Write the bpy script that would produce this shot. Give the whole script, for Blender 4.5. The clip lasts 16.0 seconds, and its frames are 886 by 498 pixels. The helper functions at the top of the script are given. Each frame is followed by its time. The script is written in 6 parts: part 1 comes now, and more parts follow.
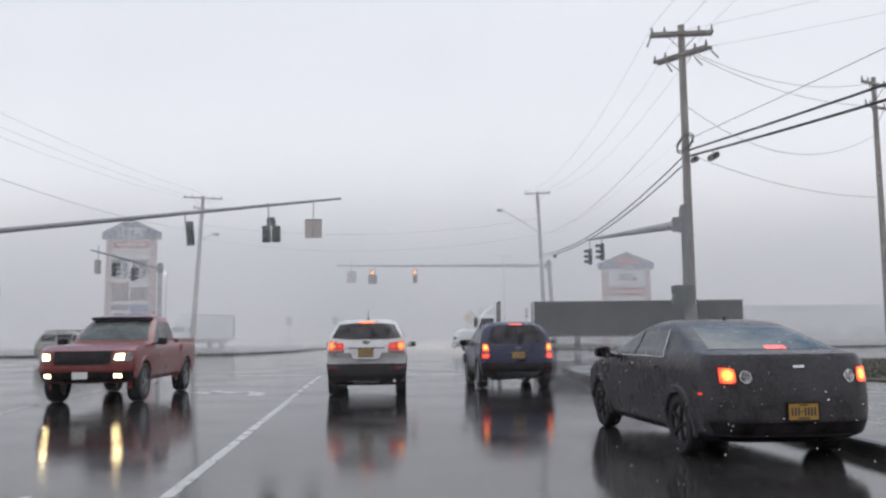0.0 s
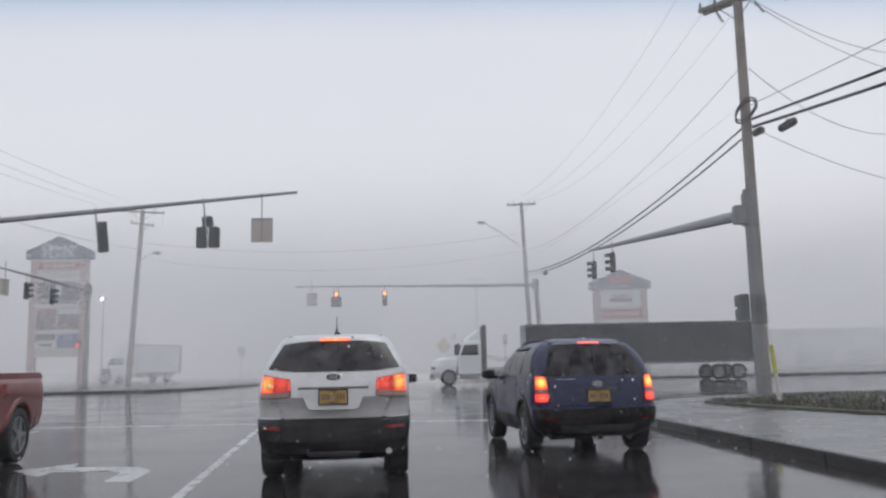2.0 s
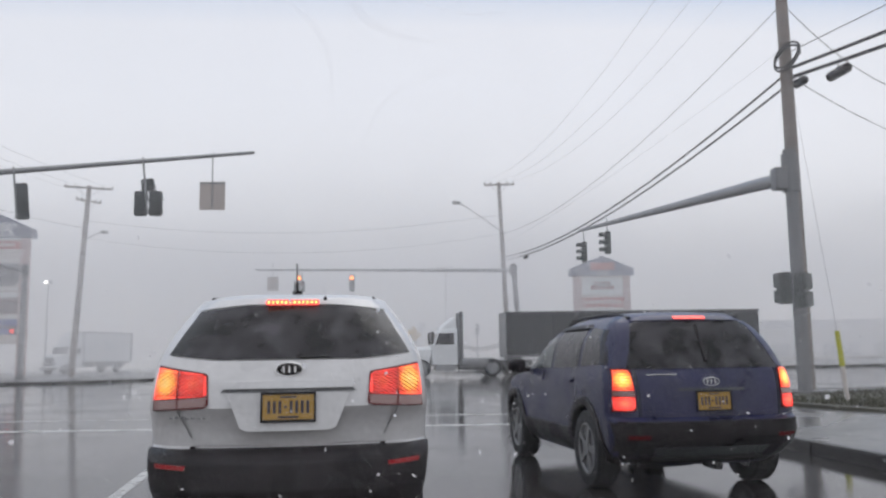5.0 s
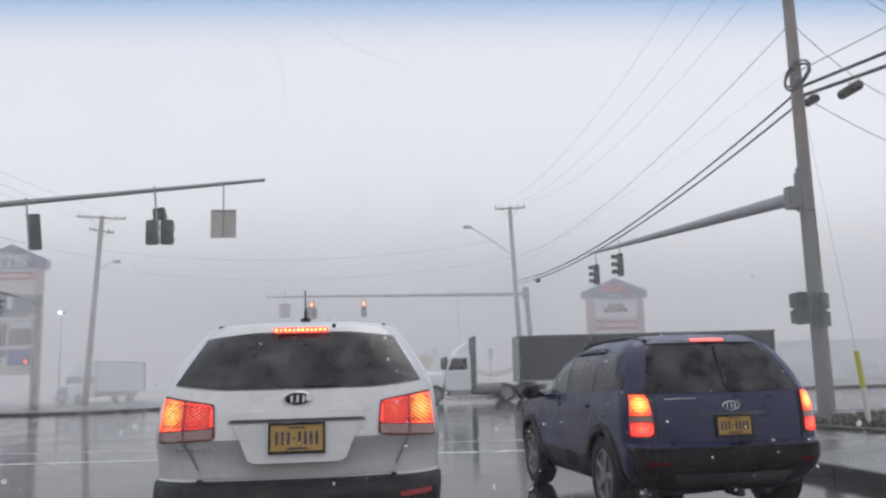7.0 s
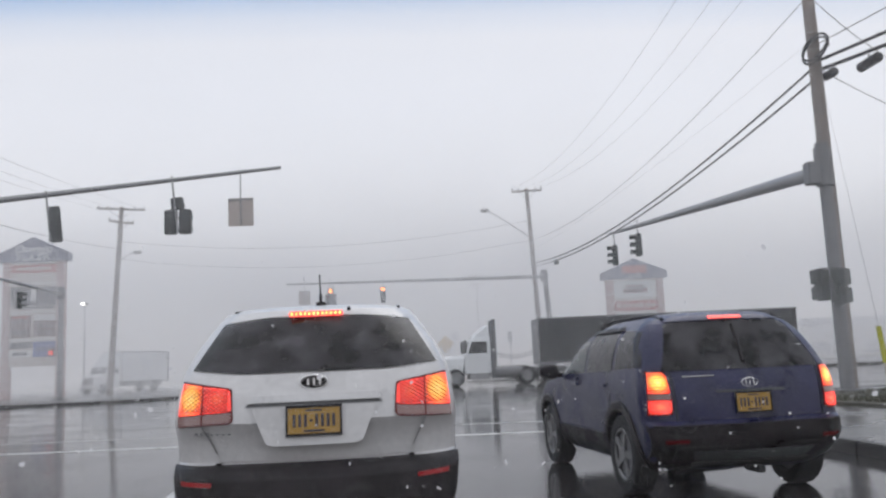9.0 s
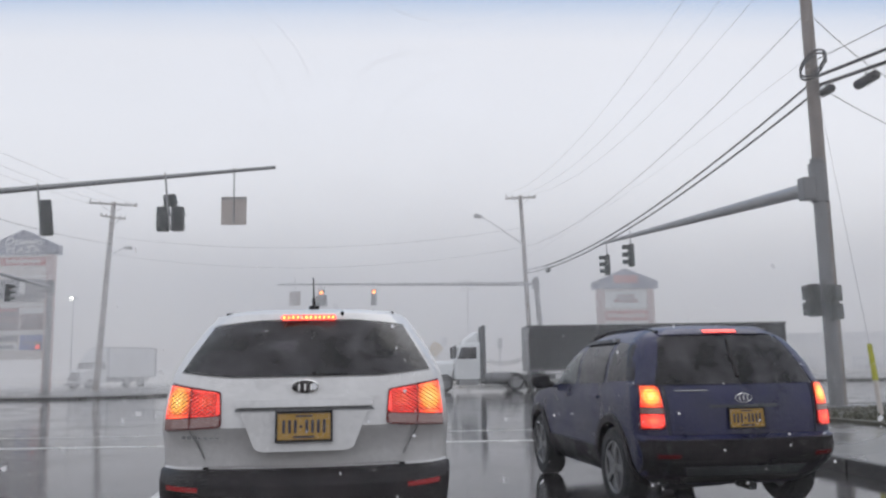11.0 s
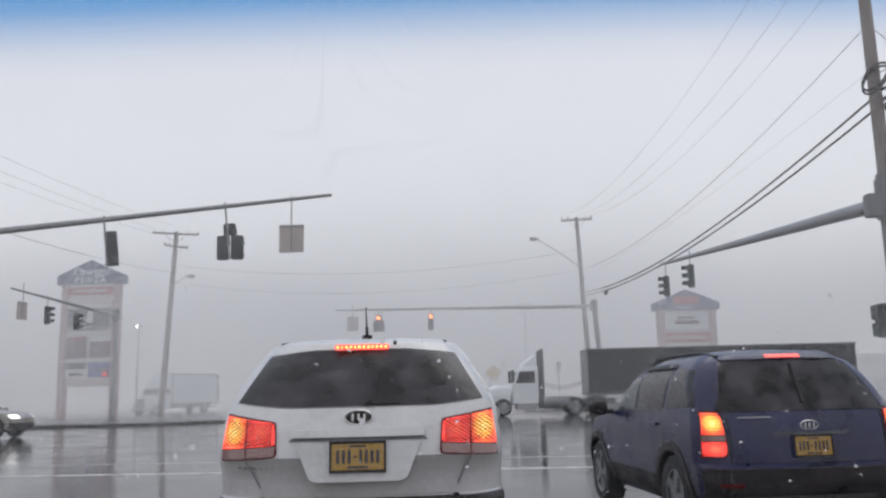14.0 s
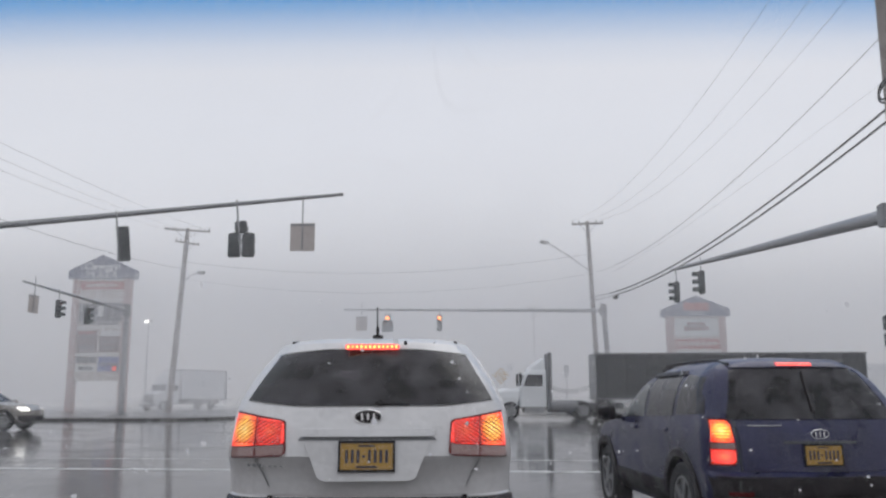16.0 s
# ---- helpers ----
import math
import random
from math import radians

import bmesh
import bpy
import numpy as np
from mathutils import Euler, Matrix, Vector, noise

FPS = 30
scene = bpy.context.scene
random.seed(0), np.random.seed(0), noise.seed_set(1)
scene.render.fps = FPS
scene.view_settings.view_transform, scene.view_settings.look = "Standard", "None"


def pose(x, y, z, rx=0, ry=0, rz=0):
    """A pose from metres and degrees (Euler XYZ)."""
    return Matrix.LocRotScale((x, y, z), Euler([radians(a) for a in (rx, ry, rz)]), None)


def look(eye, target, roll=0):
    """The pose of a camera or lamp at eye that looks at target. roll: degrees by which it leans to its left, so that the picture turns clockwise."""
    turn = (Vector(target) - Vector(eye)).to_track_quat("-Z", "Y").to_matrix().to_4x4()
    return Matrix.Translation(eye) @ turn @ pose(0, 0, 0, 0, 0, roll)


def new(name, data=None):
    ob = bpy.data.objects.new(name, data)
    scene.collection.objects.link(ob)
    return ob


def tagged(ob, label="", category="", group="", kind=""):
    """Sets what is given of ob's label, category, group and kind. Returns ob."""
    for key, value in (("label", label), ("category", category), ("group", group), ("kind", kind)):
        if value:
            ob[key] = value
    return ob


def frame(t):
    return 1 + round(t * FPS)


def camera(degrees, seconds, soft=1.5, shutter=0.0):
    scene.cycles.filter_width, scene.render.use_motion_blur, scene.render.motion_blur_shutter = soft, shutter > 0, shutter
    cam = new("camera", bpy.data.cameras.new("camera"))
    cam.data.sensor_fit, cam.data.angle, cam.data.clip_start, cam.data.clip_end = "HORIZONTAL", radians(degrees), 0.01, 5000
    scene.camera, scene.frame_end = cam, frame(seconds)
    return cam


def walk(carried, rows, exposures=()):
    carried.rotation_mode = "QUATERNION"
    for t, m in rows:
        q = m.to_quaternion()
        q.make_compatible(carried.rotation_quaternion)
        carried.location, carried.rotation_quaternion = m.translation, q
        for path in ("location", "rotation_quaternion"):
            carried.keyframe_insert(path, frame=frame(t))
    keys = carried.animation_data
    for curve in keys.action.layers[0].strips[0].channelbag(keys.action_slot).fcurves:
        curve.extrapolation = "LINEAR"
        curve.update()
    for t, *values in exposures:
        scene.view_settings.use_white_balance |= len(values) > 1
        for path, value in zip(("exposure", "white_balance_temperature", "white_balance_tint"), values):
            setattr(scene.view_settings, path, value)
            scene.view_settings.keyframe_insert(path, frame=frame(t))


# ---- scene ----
cam = camera(55.6, 16.0, soft=2.4)
METRES, EYE, TILT, LEAN, TURN = 13.8, 1.33, -3.65, 1.3, 0.5
ROWS = [
    (0.0, 0.0, 0.0, 0.0, -0.12, 9.49, -0.72),
    (0.5, -0.019, 0.187, 0.0119, -1.63, 10.74, -1.47),
    (1.0, -0.0365, 0.3562, 0.0208, -2.82, 10.68, -2.25),
    (1.5, -0.0498, 0.5074, 0.0277, -2.74, 9.78, -1.15),
    (2.0, -0.0612, 0.6306, 0.0366, -2.6, 11.54, 0.07),
    (2.5, -0.07, 0.731, 0.0417, -2.5, 11.36, -0.41),
    (3.0, -0.0761, 0.8124, 0.0455, -2.55, 11.34, -1.81),
    (3.5, -0.0804, 0.8753, 0.05, -4.24, 11.59, -0.38),
    (4.0, -0.0839, 0.9183, 0.0517, -4.6, 11.67, -0.76),
    (4.5, -0.0855, 0.9483, 0.0534, -5.11, 10.9, -0.1),
    (7.0, -0.0839, 0.9636, 0.0554, -4.14, 12.62, 0.56),
    (7.5, -0.0847, 0.9656, 0.0558, -2.13, 13.33, -0.02),
    (8.0, -0.0844, 0.9641, 0.0561, -1.95, 13.38, -0.18),
    (8.5, -0.0837, 0.9635, 0.0563, -2.17, 13.47, -0.04),
    (9.0, -0.0815, 0.9642, 0.0538, -2.68, 11.59, 1.47),
    (11.5, -0.0837, 0.9693, 0.0563, -3.63, 12.12, -0.23),
    (12.0, -0.0814, 0.9688, 0.0564, -2.66, 12.6, 0.41),
    (12.5, -0.0784, 0.9693, 0.0573, -1.27, 13.12, 1.21),
    (13.0, -0.0786, 0.9693, 0.0574, -1.32, 12.8, 1.51),
    (13.5, -0.0795, 0.9692, 0.0576, -0.54, 13.42, 0.95),
    (14.0, -0.081, 0.9688, 0.0582, 0.4, 13.48, 0.05),
    (14.5, -0.0814, 0.9686, 0.0584, 0.48, 13.92, -0.69),
    (15.0, -0.082, 0.969, 0.0583, 0.42, 13.82, -1.0),
    (15.5, -0.0825, 0.9706, 0.0582, 0.61, 13.79, -1.27),
    (16.0, -0.0822, 0.9689, 0.0582, 0.8, 13.57, -1.17),
]
EXPOSURES = [(0.0, 0.12), (0.5, -0.02), (1.0, -0.08), (1.5, -0.1), (2.0, -0.02), (2.5, 0.1), (3.0, 0.1), (4.0, 0.05), (4.5, 0.08), (7.0, 0.1), (9.0, 0.1), (11.5, 0.1), (12.5, 0.1), (13.5, 0.05), (14.0, -0.02), (15.0, -0.08), (16.0, -0.05)]
walk(cam, [(t, pose(0, 0, EYE, TILT, LEAN, TURN) @ pose(METRES * x, METRES * y, METRES * z, 90 + pitch, roll, yaw)) for t, x, y, z, yaw, pitch, roll in ROWS], EXPOSURES)

# ---- world, sun ----
world = bpy.data.worlds.new("overcast_sky")
scene.world = world
world.use_nodes = True
wn, wl = world.node_tree.nodes, world.node_tree.links
wn.clear()
w_out, w_bg = wn.new("ShaderNodeOutputWorld"), wn.new("ShaderNodeBackground")
w_sky = wn.new("ShaderNodeTexSky")
w_sky.sky_type, w_sky.sun_disc = "NISHITA", False
w_sky.sun_elevation, w_sky.sun_rotation = radians(42), radians(25)
w_co, w_sep = wn.new("ShaderNodeTexCoord"), wn.new("ShaderNodeSeparateXYZ")
w_mix, w_scale, w_tint_mix = wn.new("ShaderNodeMixRGB"), wn.new("ShaderNodeMixRGB"), wn.new("ShaderNodeMixRGB")


def sky_ramp(stops):
    """A colour ramp through (position, colour) stops."""
    ramp = wn.new("ShaderNodeValToRGB")
    while len(ramp.color_ramp.elements) < len(stops):
        ramp.color_ramp.elements.new(0.5)
    for el, (at, col) in zip(ramp.color_ramp.elements, stops):
        el.position, el.color = at, (*col, 1)
    return ramp


# cloud cover over elevation: grey murk at the horizon, pale cloud above
w_cloud = sky_ramp([(0.0, (0.585, 0.568, 0.575)), (0.07, (0.635, 0.625, 0.637)), (0.17, (0.647, 0.65, 0.682)), (0.30, (0.602, 0.613, 0.657)),
                    (0.45, (0.59, 0.605, 0.655)), (0.62, (0.60, 0.65, 0.72)), (1.0, (0.72, 0.73, 0.78))])
# straight-edged blue windscreen tint, painted into the sky ahead, across the road
w_tint = sky_ramp([(0.375, (0, 0, 0)), (0.40, (0.14,) * 3), (0.425, (0.5,) * 3), (0.445, (0.85,) * 3), (0.47, (1, 1, 1)), (0.52, (1, 1, 1)), (0.64, (0, 0, 0))])
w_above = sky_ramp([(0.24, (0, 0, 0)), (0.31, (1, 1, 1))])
w_scale.blend_type = "MULTIPLY"
w_scale.inputs[0].default_value = 1.0
w_scale.inputs[2].default_value = (0.08, 0.08, 0.08, 1)
w_mix.inputs[0].default_value = 0.93
# blue of the windscreen tint, mixed over the cloud colour
w_tint_mix.inputs[2].default_value = (0.055, 0.235, 0.51, 1)


def sky_math(op, a, b=None):
    node = wn.new("ShaderNodeMath")
    node.operation = op
    for k, v in enumerate((a, b)):
        if isinstance(v, (int, float)):
            node.inputs[k].default_value = v
        elif v is not None:
            wl.new(v, node.inputs[k])
    return node.outputs[0]


wl.new(w_co.outputs["Generated"], w_sep.inputs[0])
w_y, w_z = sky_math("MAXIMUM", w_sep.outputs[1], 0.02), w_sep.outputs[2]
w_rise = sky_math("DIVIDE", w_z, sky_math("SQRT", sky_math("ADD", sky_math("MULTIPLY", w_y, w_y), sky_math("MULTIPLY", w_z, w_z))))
wl.new(w_z, w_cloud.inputs[0])
wl.new(w_rise, w_tint.inputs[0])
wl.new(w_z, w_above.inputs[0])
wl.new(w_sky.outputs[0], w_scale.inputs[1])
wl.new(w_scale.outputs[0], w_mix.inputs[1])
wl.new(w_cloud.outputs[0], w_mix.inputs[2])
wl.new(sky_math("MULTIPLY", w_tint.outputs[0], w_above.outputs[0]), w_tint_mix.inputs[0])
wl.new(w_mix.outputs[0], w_tint_mix.inputs[1])
wl.new(w_tint_mix.outputs[0], w_bg.inputs[0])
wl.new(w_bg.outputs[0], w_out.inputs[0])
w_bg.inputs[1].default_value = 1.32
sun = new("sun", bpy.data.lights.new("sun", "SUN"))
sun.data.energy, sun.data.angle, sun.data.color = 0.5, radians(40), (1.0, 0.97, 0.93)
sun.matrix_world = look((0, 0, 60), (-12, -26, 20))


# ---- materials ----
def mat(name, col, rough=0.5, metal=0.0, var=0.15, scale=6.0, bump=0.0, bscale=60.0, coat=0.0, rvar=0.1, glow=None, power=0.0, spec=0.5):
    """A surface with stains at a large scale and grain at a small one."""
    m = bpy.data.materials.new(name)
    m.use_nodes = True
    n, l = m.node_tree.nodes, m.node_tree.links
    b = n["Principled BSDF"]
    b.inputs["Metallic"].default_value = metal
    b.inputs["Coat Weight"].default_value = coat
    b.inputs["Coat Roughness"].default_value = 0.05
    b.inputs["Specular IOR Level"].default_value = spec
    if glow:
        b.inputs["Base Color"].default_value = (*col, 1)
        b.inputs["Roughness"].default_value = rough
        b.inputs["Emission Color"].default_value = (*glow, 1)
        # moulded facets in the lens
        fc, vo, mr = n.new("ShaderNodeTexCoord"), n.new("ShaderNodeTexVoronoi"), n.new("ShaderNodeMapRange")
        vo.inputs["Scale"].default_value = 55
        mr.inputs["From Max"].default_value = 0.8
        mr.inputs["To Min"].default_value, mr.inputs["To Max"].default_value = power * 1.3, power * 0.5
        l.new(fc.outputs["Object"], vo.inputs["Vector"])
        l.new(vo.outputs["Distance"], mr.inputs[0])
        l.new(mr.outputs[0], b.inputs["Emission Strength"])
        return m
    co, big, fine = n.new("ShaderNodeTexCoord"), n.new("ShaderNodeTexNoise"), n.new("ShaderNodeTexNoise")
    big.inputs["Scale"].default_value, big.inputs["Detail"].default_value = scale / 6, 6
    fine.inputs["Scale"].default_value, fine.inputs["Detail"].default_value = bscale, 4
    l.new(co.outputs["Object"], big.inputs["Vector"])
    l.new(co.outputs["Object"], fine.inputs["Vector"])
    add, ramp = n.new("ShaderNodeMath"), n.new("ShaderNodeValToRGB")
    add.operation = "MULTIPLY_ADD"
    add.inputs[1].default_value = 0.35
    l.new(fine.outputs[0], add.inputs[0])
    sc = n.new("ShaderNodeMath")
    sc.operation = "MULTIPLY"
    sc.inputs[1].default_value = 0.65
    l.new(big.outputs[0], sc.inputs[0])
    l.new(sc.outputs[0], add.inputs[2])
    ramp.color_ramp.elements[0].position, ramp.color_ramp.elements[1].position = (0.3, 0.7) if var < 0.6 else (0.41, 0.59)
    ramp.color_ramp.elements[0].color = (*[c * (1 - var) for c in col], 1)
    ramp.color_ramp.elements[1].color = (*[min(1, c * (1 + var)) for c in col], 1)
    l.new(add.outputs[0], ramp.inputs[0])
    l.new(ramp.outputs[0], b.inputs["Base Color"])
    rr = n.new("ShaderNodeMapRange")
    rr.inputs["From Min"].default_value, rr.inputs["From Max"].default_value = 0.3, 0.7
    rr.inputs["To Min"].default_value, rr.inputs["To Max"].default_value = max(0.02, rough - rvar), min(1, rough + rvar)
    l.new(big.outputs[0], rr.inputs[0])
    l.new(rr.outputs[0], b.inputs["Roughness"])
    if bump:
        bp = n.new("ShaderNodeBump")
        bp.inputs["Strength"].default_value, bp.inputs["Distance"].default_value = bump, 0.01
        l.new(fine.outputs[0], bp.inputs["Height"])
        l.new(bp.outputs[0], b.inputs["Normal"])
    return m


ASPHALT = mat("wet_asphalt", (0.034, 0.031, 0.031), 0.09, var=0.45, scale=3.0, bump=0.13, bscale=13, rvar=0.06, spec=0.42)
CONCRETE = mat("wet_concrete", (0.13, 0.125, 0.12), 0.28, var=0.25, scale=3, bump=0.3, bscale=40, rvar=0.15)
KERB = mat("dark_wet_kerb", (0.045, 0.042, 0.040), 0.45, var=0.55, scale=5, bump=0.4, bscale=30)
GRASS = mat("dull_grass", (0.075, 0.072, 0.056), 0.9, var=0.4, scale=4, bump=0.6, bscale=18)
GRASS_BLADE = mat("grass_blades", (0.092, 0.09, 0.064), 0.8, var=0.4, scale=6)
PAINT = mat("worn_road_paint", (0.44, 0.435, 0.42), 0.3, var=0.28, scale=14, bscale=30, rvar=0.12)
WOOD = mat("weathered_pole_wood", (0.25, 0.215, 0.195), 0.85, var=0.45, scale=9, bump=0.6, bscale=14)
STEEL = mat("galvanised_steel", (0.29, 0.29, 0.295), 0.45, metal=0.35, var=0.18, scale=6)
STEEL_DARK = mat("weathered_grey_steel", (0.17, 0.17, 0.175), 0.5, metal=0.2, var=0.2, scale=6)
HOUSING = mat("dark_signal_housing", (0.05, 0.056, 0.056), 0.5, var=0.6, scale=9)
PLATE_BACK = mat("bare_aluminium_back", (0.48, 0.425, 0.395), 0.5, metal=0.2, var=0.15, scale=9)
RUBBER = mat("black_rubber", (0.018, 0.018, 0.019), 0.7, var=0.2)
CABLE = mat("black_cable", (0.03, 0.03, 0.033), 0.6, var=0.1)
TRIM = mat("black_plastic", (0.016, 0.013, 0.014), 0.45, spec=0.2, var=0.6, scale=30, bump=0.35, bscale=22, rvar=0.18)
GLASS = mat("dark_tinted_glass", (0.028, 0.026, 0.029), 0.18, var=0.9, scale=24, coat=0.0, rvar=0.14, spec=0.22, bump=0.35, bscale=9)
GLASS_PALE = mat("grey_car_glass", (0.085, 0.095, 0.095), 0.2, var=0.5, scale=18, coat=0.0, rvar=0.1, spec=0.2, bump=0.3, bscale=9)
CHROME = mat("chrome", (0.62, 0.62, 0.63), 0.16, metal=1.0, var=0.08)
ALLOY = mat("alloy_wheel", (0.26, 0.26, 0.265), 0.4, metal=0.6, var=0.2)
WHITE = mat("white_car_paint", (0.60, 0.585, 0.58), 0.32, var=0.17, coat=0.4, scale=13, bscale=30)
BLUE = mat("dark_blue_car_paint", (0.018, 0.019, 0.066), 0.35, var=0.4, coat=0.2, bump=0.1, scale=24, bscale=25, spec=0.3)
BLACK = mat("black_car_paint", (0.050, 0.045, 0.049), 0.3, var=0.5, coat=0.0, scale=24, bscale=28, spec=0.24, bump=0.4)
RED = mat("red_truck_paint", (0.19, 0.026, 0.023), 0.35, var=0.2, coat=0.5, scale=5)
SILVER = mat("beige_silver_car_paint", (0.30, 0.28, 0.255), 0.3, metal=0.3, var=0.1, coat=0.5)
TRUCK_WHITE = mat("white_truck_paint", (0.74, 0.75, 0.76), 0.4, var=0.1, coat=0.2)
TRAILER = mat("dark_grey_tarpaulin", (0.024, 0.025, 0.028), 0.6, var=0.4, scale=3)
SIGN_CREAM = mat("cream_sign_panel", (0.60, 0.55, 0.51), 0.6, var=0.12, scale=4)
SIGN_BLUE = mat("slate_blue_sign_roof", (0.05, 0.062, 0.135), 0.5, var=0.2, scale=4)
SIGN_WHITE = mat("white_sign_face", (0.72, 0.72, 0.70), 0.5, var=0.08)
SIGN_RED = mat("red_sign_face", (0.42, 0.08, 0.065), 0.5, var=0.15)
SIGN_DARK = mat("dark_sign_face", (0.035, 0.035, 0.042), 0.5, var=0.3)
SIGN_GREY = mat("grey_sign_face", (0.10, 0.095, 0.10), 0.5, var=0.3)
SIGN_BROWN = mat("dull_brown_sign_face", (0.15, 0.075, 0.065), 0.5, var=0.3)
SIGN_TEAL = mat("blue_sign_face", (0.05, 0.10, 0.33), 0.5, var=0.2)
SIGN_PINK = mat("faded_pink_sign_post", (0.47, 0.34, 0.32), 0.6, var=0.12)
YELLOW = mat("yellow_sign_face", (0.62, 0.38, 0.05), 0.5, var=0.15)
YELLOW_GREEN = mat("yellow_guy_guard", (0.48, 0.47, 0.07), 0.5, var=0.15)
WALL = mat("pale_store_wall", (0.50, 0.47, 0.42), 0.7, var=0.12, scale=2)
WALL_DARK = mat("grey_store_fascia", (0.22, 0.21, 0.22), 0.7, var=0.15, scale=2)
WINDOW_DARK = mat("shop_window_glass", (0.05, 0.055, 0.06), 0.1, var=0.3)
PLATE_YELLOW = mat("gold_number_plate", (0.41, 0.235, 0.04), 0.4, var=0.12, bscale=90)
PLATE_INK = mat("navy_plate_ink", (0.035, 0.03, 0.045), 0.5)


def lamp_cell(name, stops, facets=0.3):
    """A lit lens: hottest before its bulb, falling off to a deep red rim, broken up by moulded facets. stops: distance, colour, power."""
    m = bpy.data.materials.new(name)
    m.use_nodes = True
    n, l = m.node_tree.nodes, m.node_tree.links
    b = n["Principled BSDF"]
    b.inputs["Base Color"].default_value = (0.22, 0.015, 0.012, 1)
    b.inputs["Roughness"].default_value = 0.2
    co, mv, dist = n.new("ShaderNodeTexCoord"), n.new("ShaderNodeMapping"), n.new("ShaderNodeVectorMath")
    mv.inputs["Location"].default_value = (-0.5, 0, -0.52)
    mv.inputs["Scale"].default_value = (1, 0, 1)
    dist.operation = "LENGTH"
    ramp, vo, mr = n.new("ShaderNodeValToRGB"), n.new("ShaderNodeTexVoronoi"), n.new("ShaderNodeMapRange")
    ramp.color_ramp.interpolation = "EASE"
    while len(ramp.color_ramp.elements) < len(stops):
        ramp.color_ramp.elements.new(0.5)
    for el, (at, col) in zip(ramp.color_ramp.elements, stops):
        el.position, el.color = at, (*col, 1)
    vo.inputs["Scale"].default_value = 60
    mr.inputs["From Max"].default_value = 0.75
    mr.inputs["To Min"].default_value, mr.inputs["To Max"].default_value = 2.0 * (1 + facets), 2.0 * (1 - facets)
    l.new(co.outputs["Generated"], mv.inputs["Vector"])
    l.new(mv.outputs[0], dist.inputs[0])
    l.new(dist.outputs["Value"], ramp.inputs[0])
    l.new(co.outputs["Object"], vo.inputs["Vector"])
    l.new(vo.outputs["Distance"], mr.inputs[0])
    l.new(ramp.outputs[0], b.inputs["Emission Color"])
    l.new(mr.outputs[0], b.inputs["Emission Strength"])
    return m


BULB_CELL = lamp_cell("lit_brake_bulb_lens", [(0.0, (1.0, 0.72, 0.20)), (0.26, (1.0, 0.47, 0.07)), (0.46, (0.90, 0.10, 0.03)), (0.66, (0.50, 0.020, 0.015))])
RED_CELL = lamp_cell("lit_red_lattice_lens", [(0.0, (1.0, 0.13, 0.06)), (0.34, (0.80, 0.05, 0.035)), (0.65, (0.42, 0.018, 0.015))])
LENS_TINT = mat("tinted_reverse_lens", (0.28, 0.165, 0.15), 0.18, var=0.2, coat=0.3)
TAIL_DIM = mat("dark_red_lens", (0.13, 0.010, 0.010), 0.2, var=0.25, coat=0.1, spec=0.3)
LENS_CLEAR = mat("clear_lens", (0.22, 0.205, 0.205), 0.22, metal=0.4, var=0.7, coat=0.4, scale=90, bump=0.6, bscale=70)
BRAKE_HIGH = mat("lit_high_brake_light", (0.5, 0.05, 0.03), 0.2, glow=(1.0, 0.10, 0.085), power=1.7)
REFLECTOR = mat("red_reflector", (0.38, 0.02, 0.022), 0.25, var=0.2)
LED = mat("lit_led", (0.6, 0.2, 0.05), 0.2, glow=(1.0, 0.42, 0.10), power=4.0)
HEAD = mat("lit_headlamp", (0.9, 0.85, 0.6), 0.2, glow=(1.0, 0.76, 0.36), power=13.0)
HEAD_FAR = mat("lit_cool_headlamp", (0.9, 0.9, 0.9), 0.2, glow=(1.0, 0.97, 0.9), power=2.2)
SIGNAL_RED = mat("lit_red_signal", (0.8, 0.2, 0.05), 0.2, glow=(1.0, 0.28, 0.07), power=5.0)
WALK_RED = mat("lit_red_walk_signal", (0.6, 0.1, 0.05), 0.2, glow=(1.0, 0.07, 0.05), power=1.8)
LAMP = mat("lit_lot_lamp", (0.9, 0.9, 0.9), 0.2, glow=(1.0, 0.97, 0.92), power=9.0)


# ---- builders ----
def part(name, bm, material, parent=None, label="", smooth=True, edge=35):
    me = bpy.data.meshes.new(name)
    bmesh.ops.recalc_face_normals(bm, faces=bm.faces[:])
    if smooth:
        lim = radians(edge)
        for f in bm.faces:
            f.smooth = True
        for e in bm.edges:
            e.smooth = len(e.link_faces) == 2 and e.calc_face_angle(0) < lim
    bm.to_mesh(me)
    bm.free()
    me.materials.append(material)
    ob = new(name, me)
    if parent:
        ob.parent = parent
    if label:
        ob["label"] = label
    return ob


def thing(name, m, label, category, group="", kind=""):
    ob = new(name)
    ob.empty_display_size = 0.2
    ob.matrix_basis = m
    return tagged(ob, label, category, group, kind)


def box(bm, x0, x1, y0, y1, z0, z1, bevel=0.0, m=None):
    t = bmesh.new()
    bmesh.ops.create_cube(t, size=1.0)
    for v in t.verts:
        v.co = Vector(((x0 + x1) / 2 + v.co.x * (x1 - x0), (y0 + y1) / 2 + v.co.y * (y1 - y0), (z0 + z1) / 2 + v.co.z * (z1 - z0)))
    if bevel:
        bmesh.ops.bevel(t, geom=t.edges[:], offset=bevel, segments=2, affect="EDGES")
    return join(bm, t, m)


def join(bm, t, m=None):
    if m is not None:
        t.transform(m)
    me = bpy.data.meshes.new("tmp")
    t.to_mesh(me)
    t.free()
    bm.from_mesh(me)
    bpy.data.meshes.remove(me)
    return bm


def boxed(*a, **k):
    return box(bmesh.new(), *a, **k)


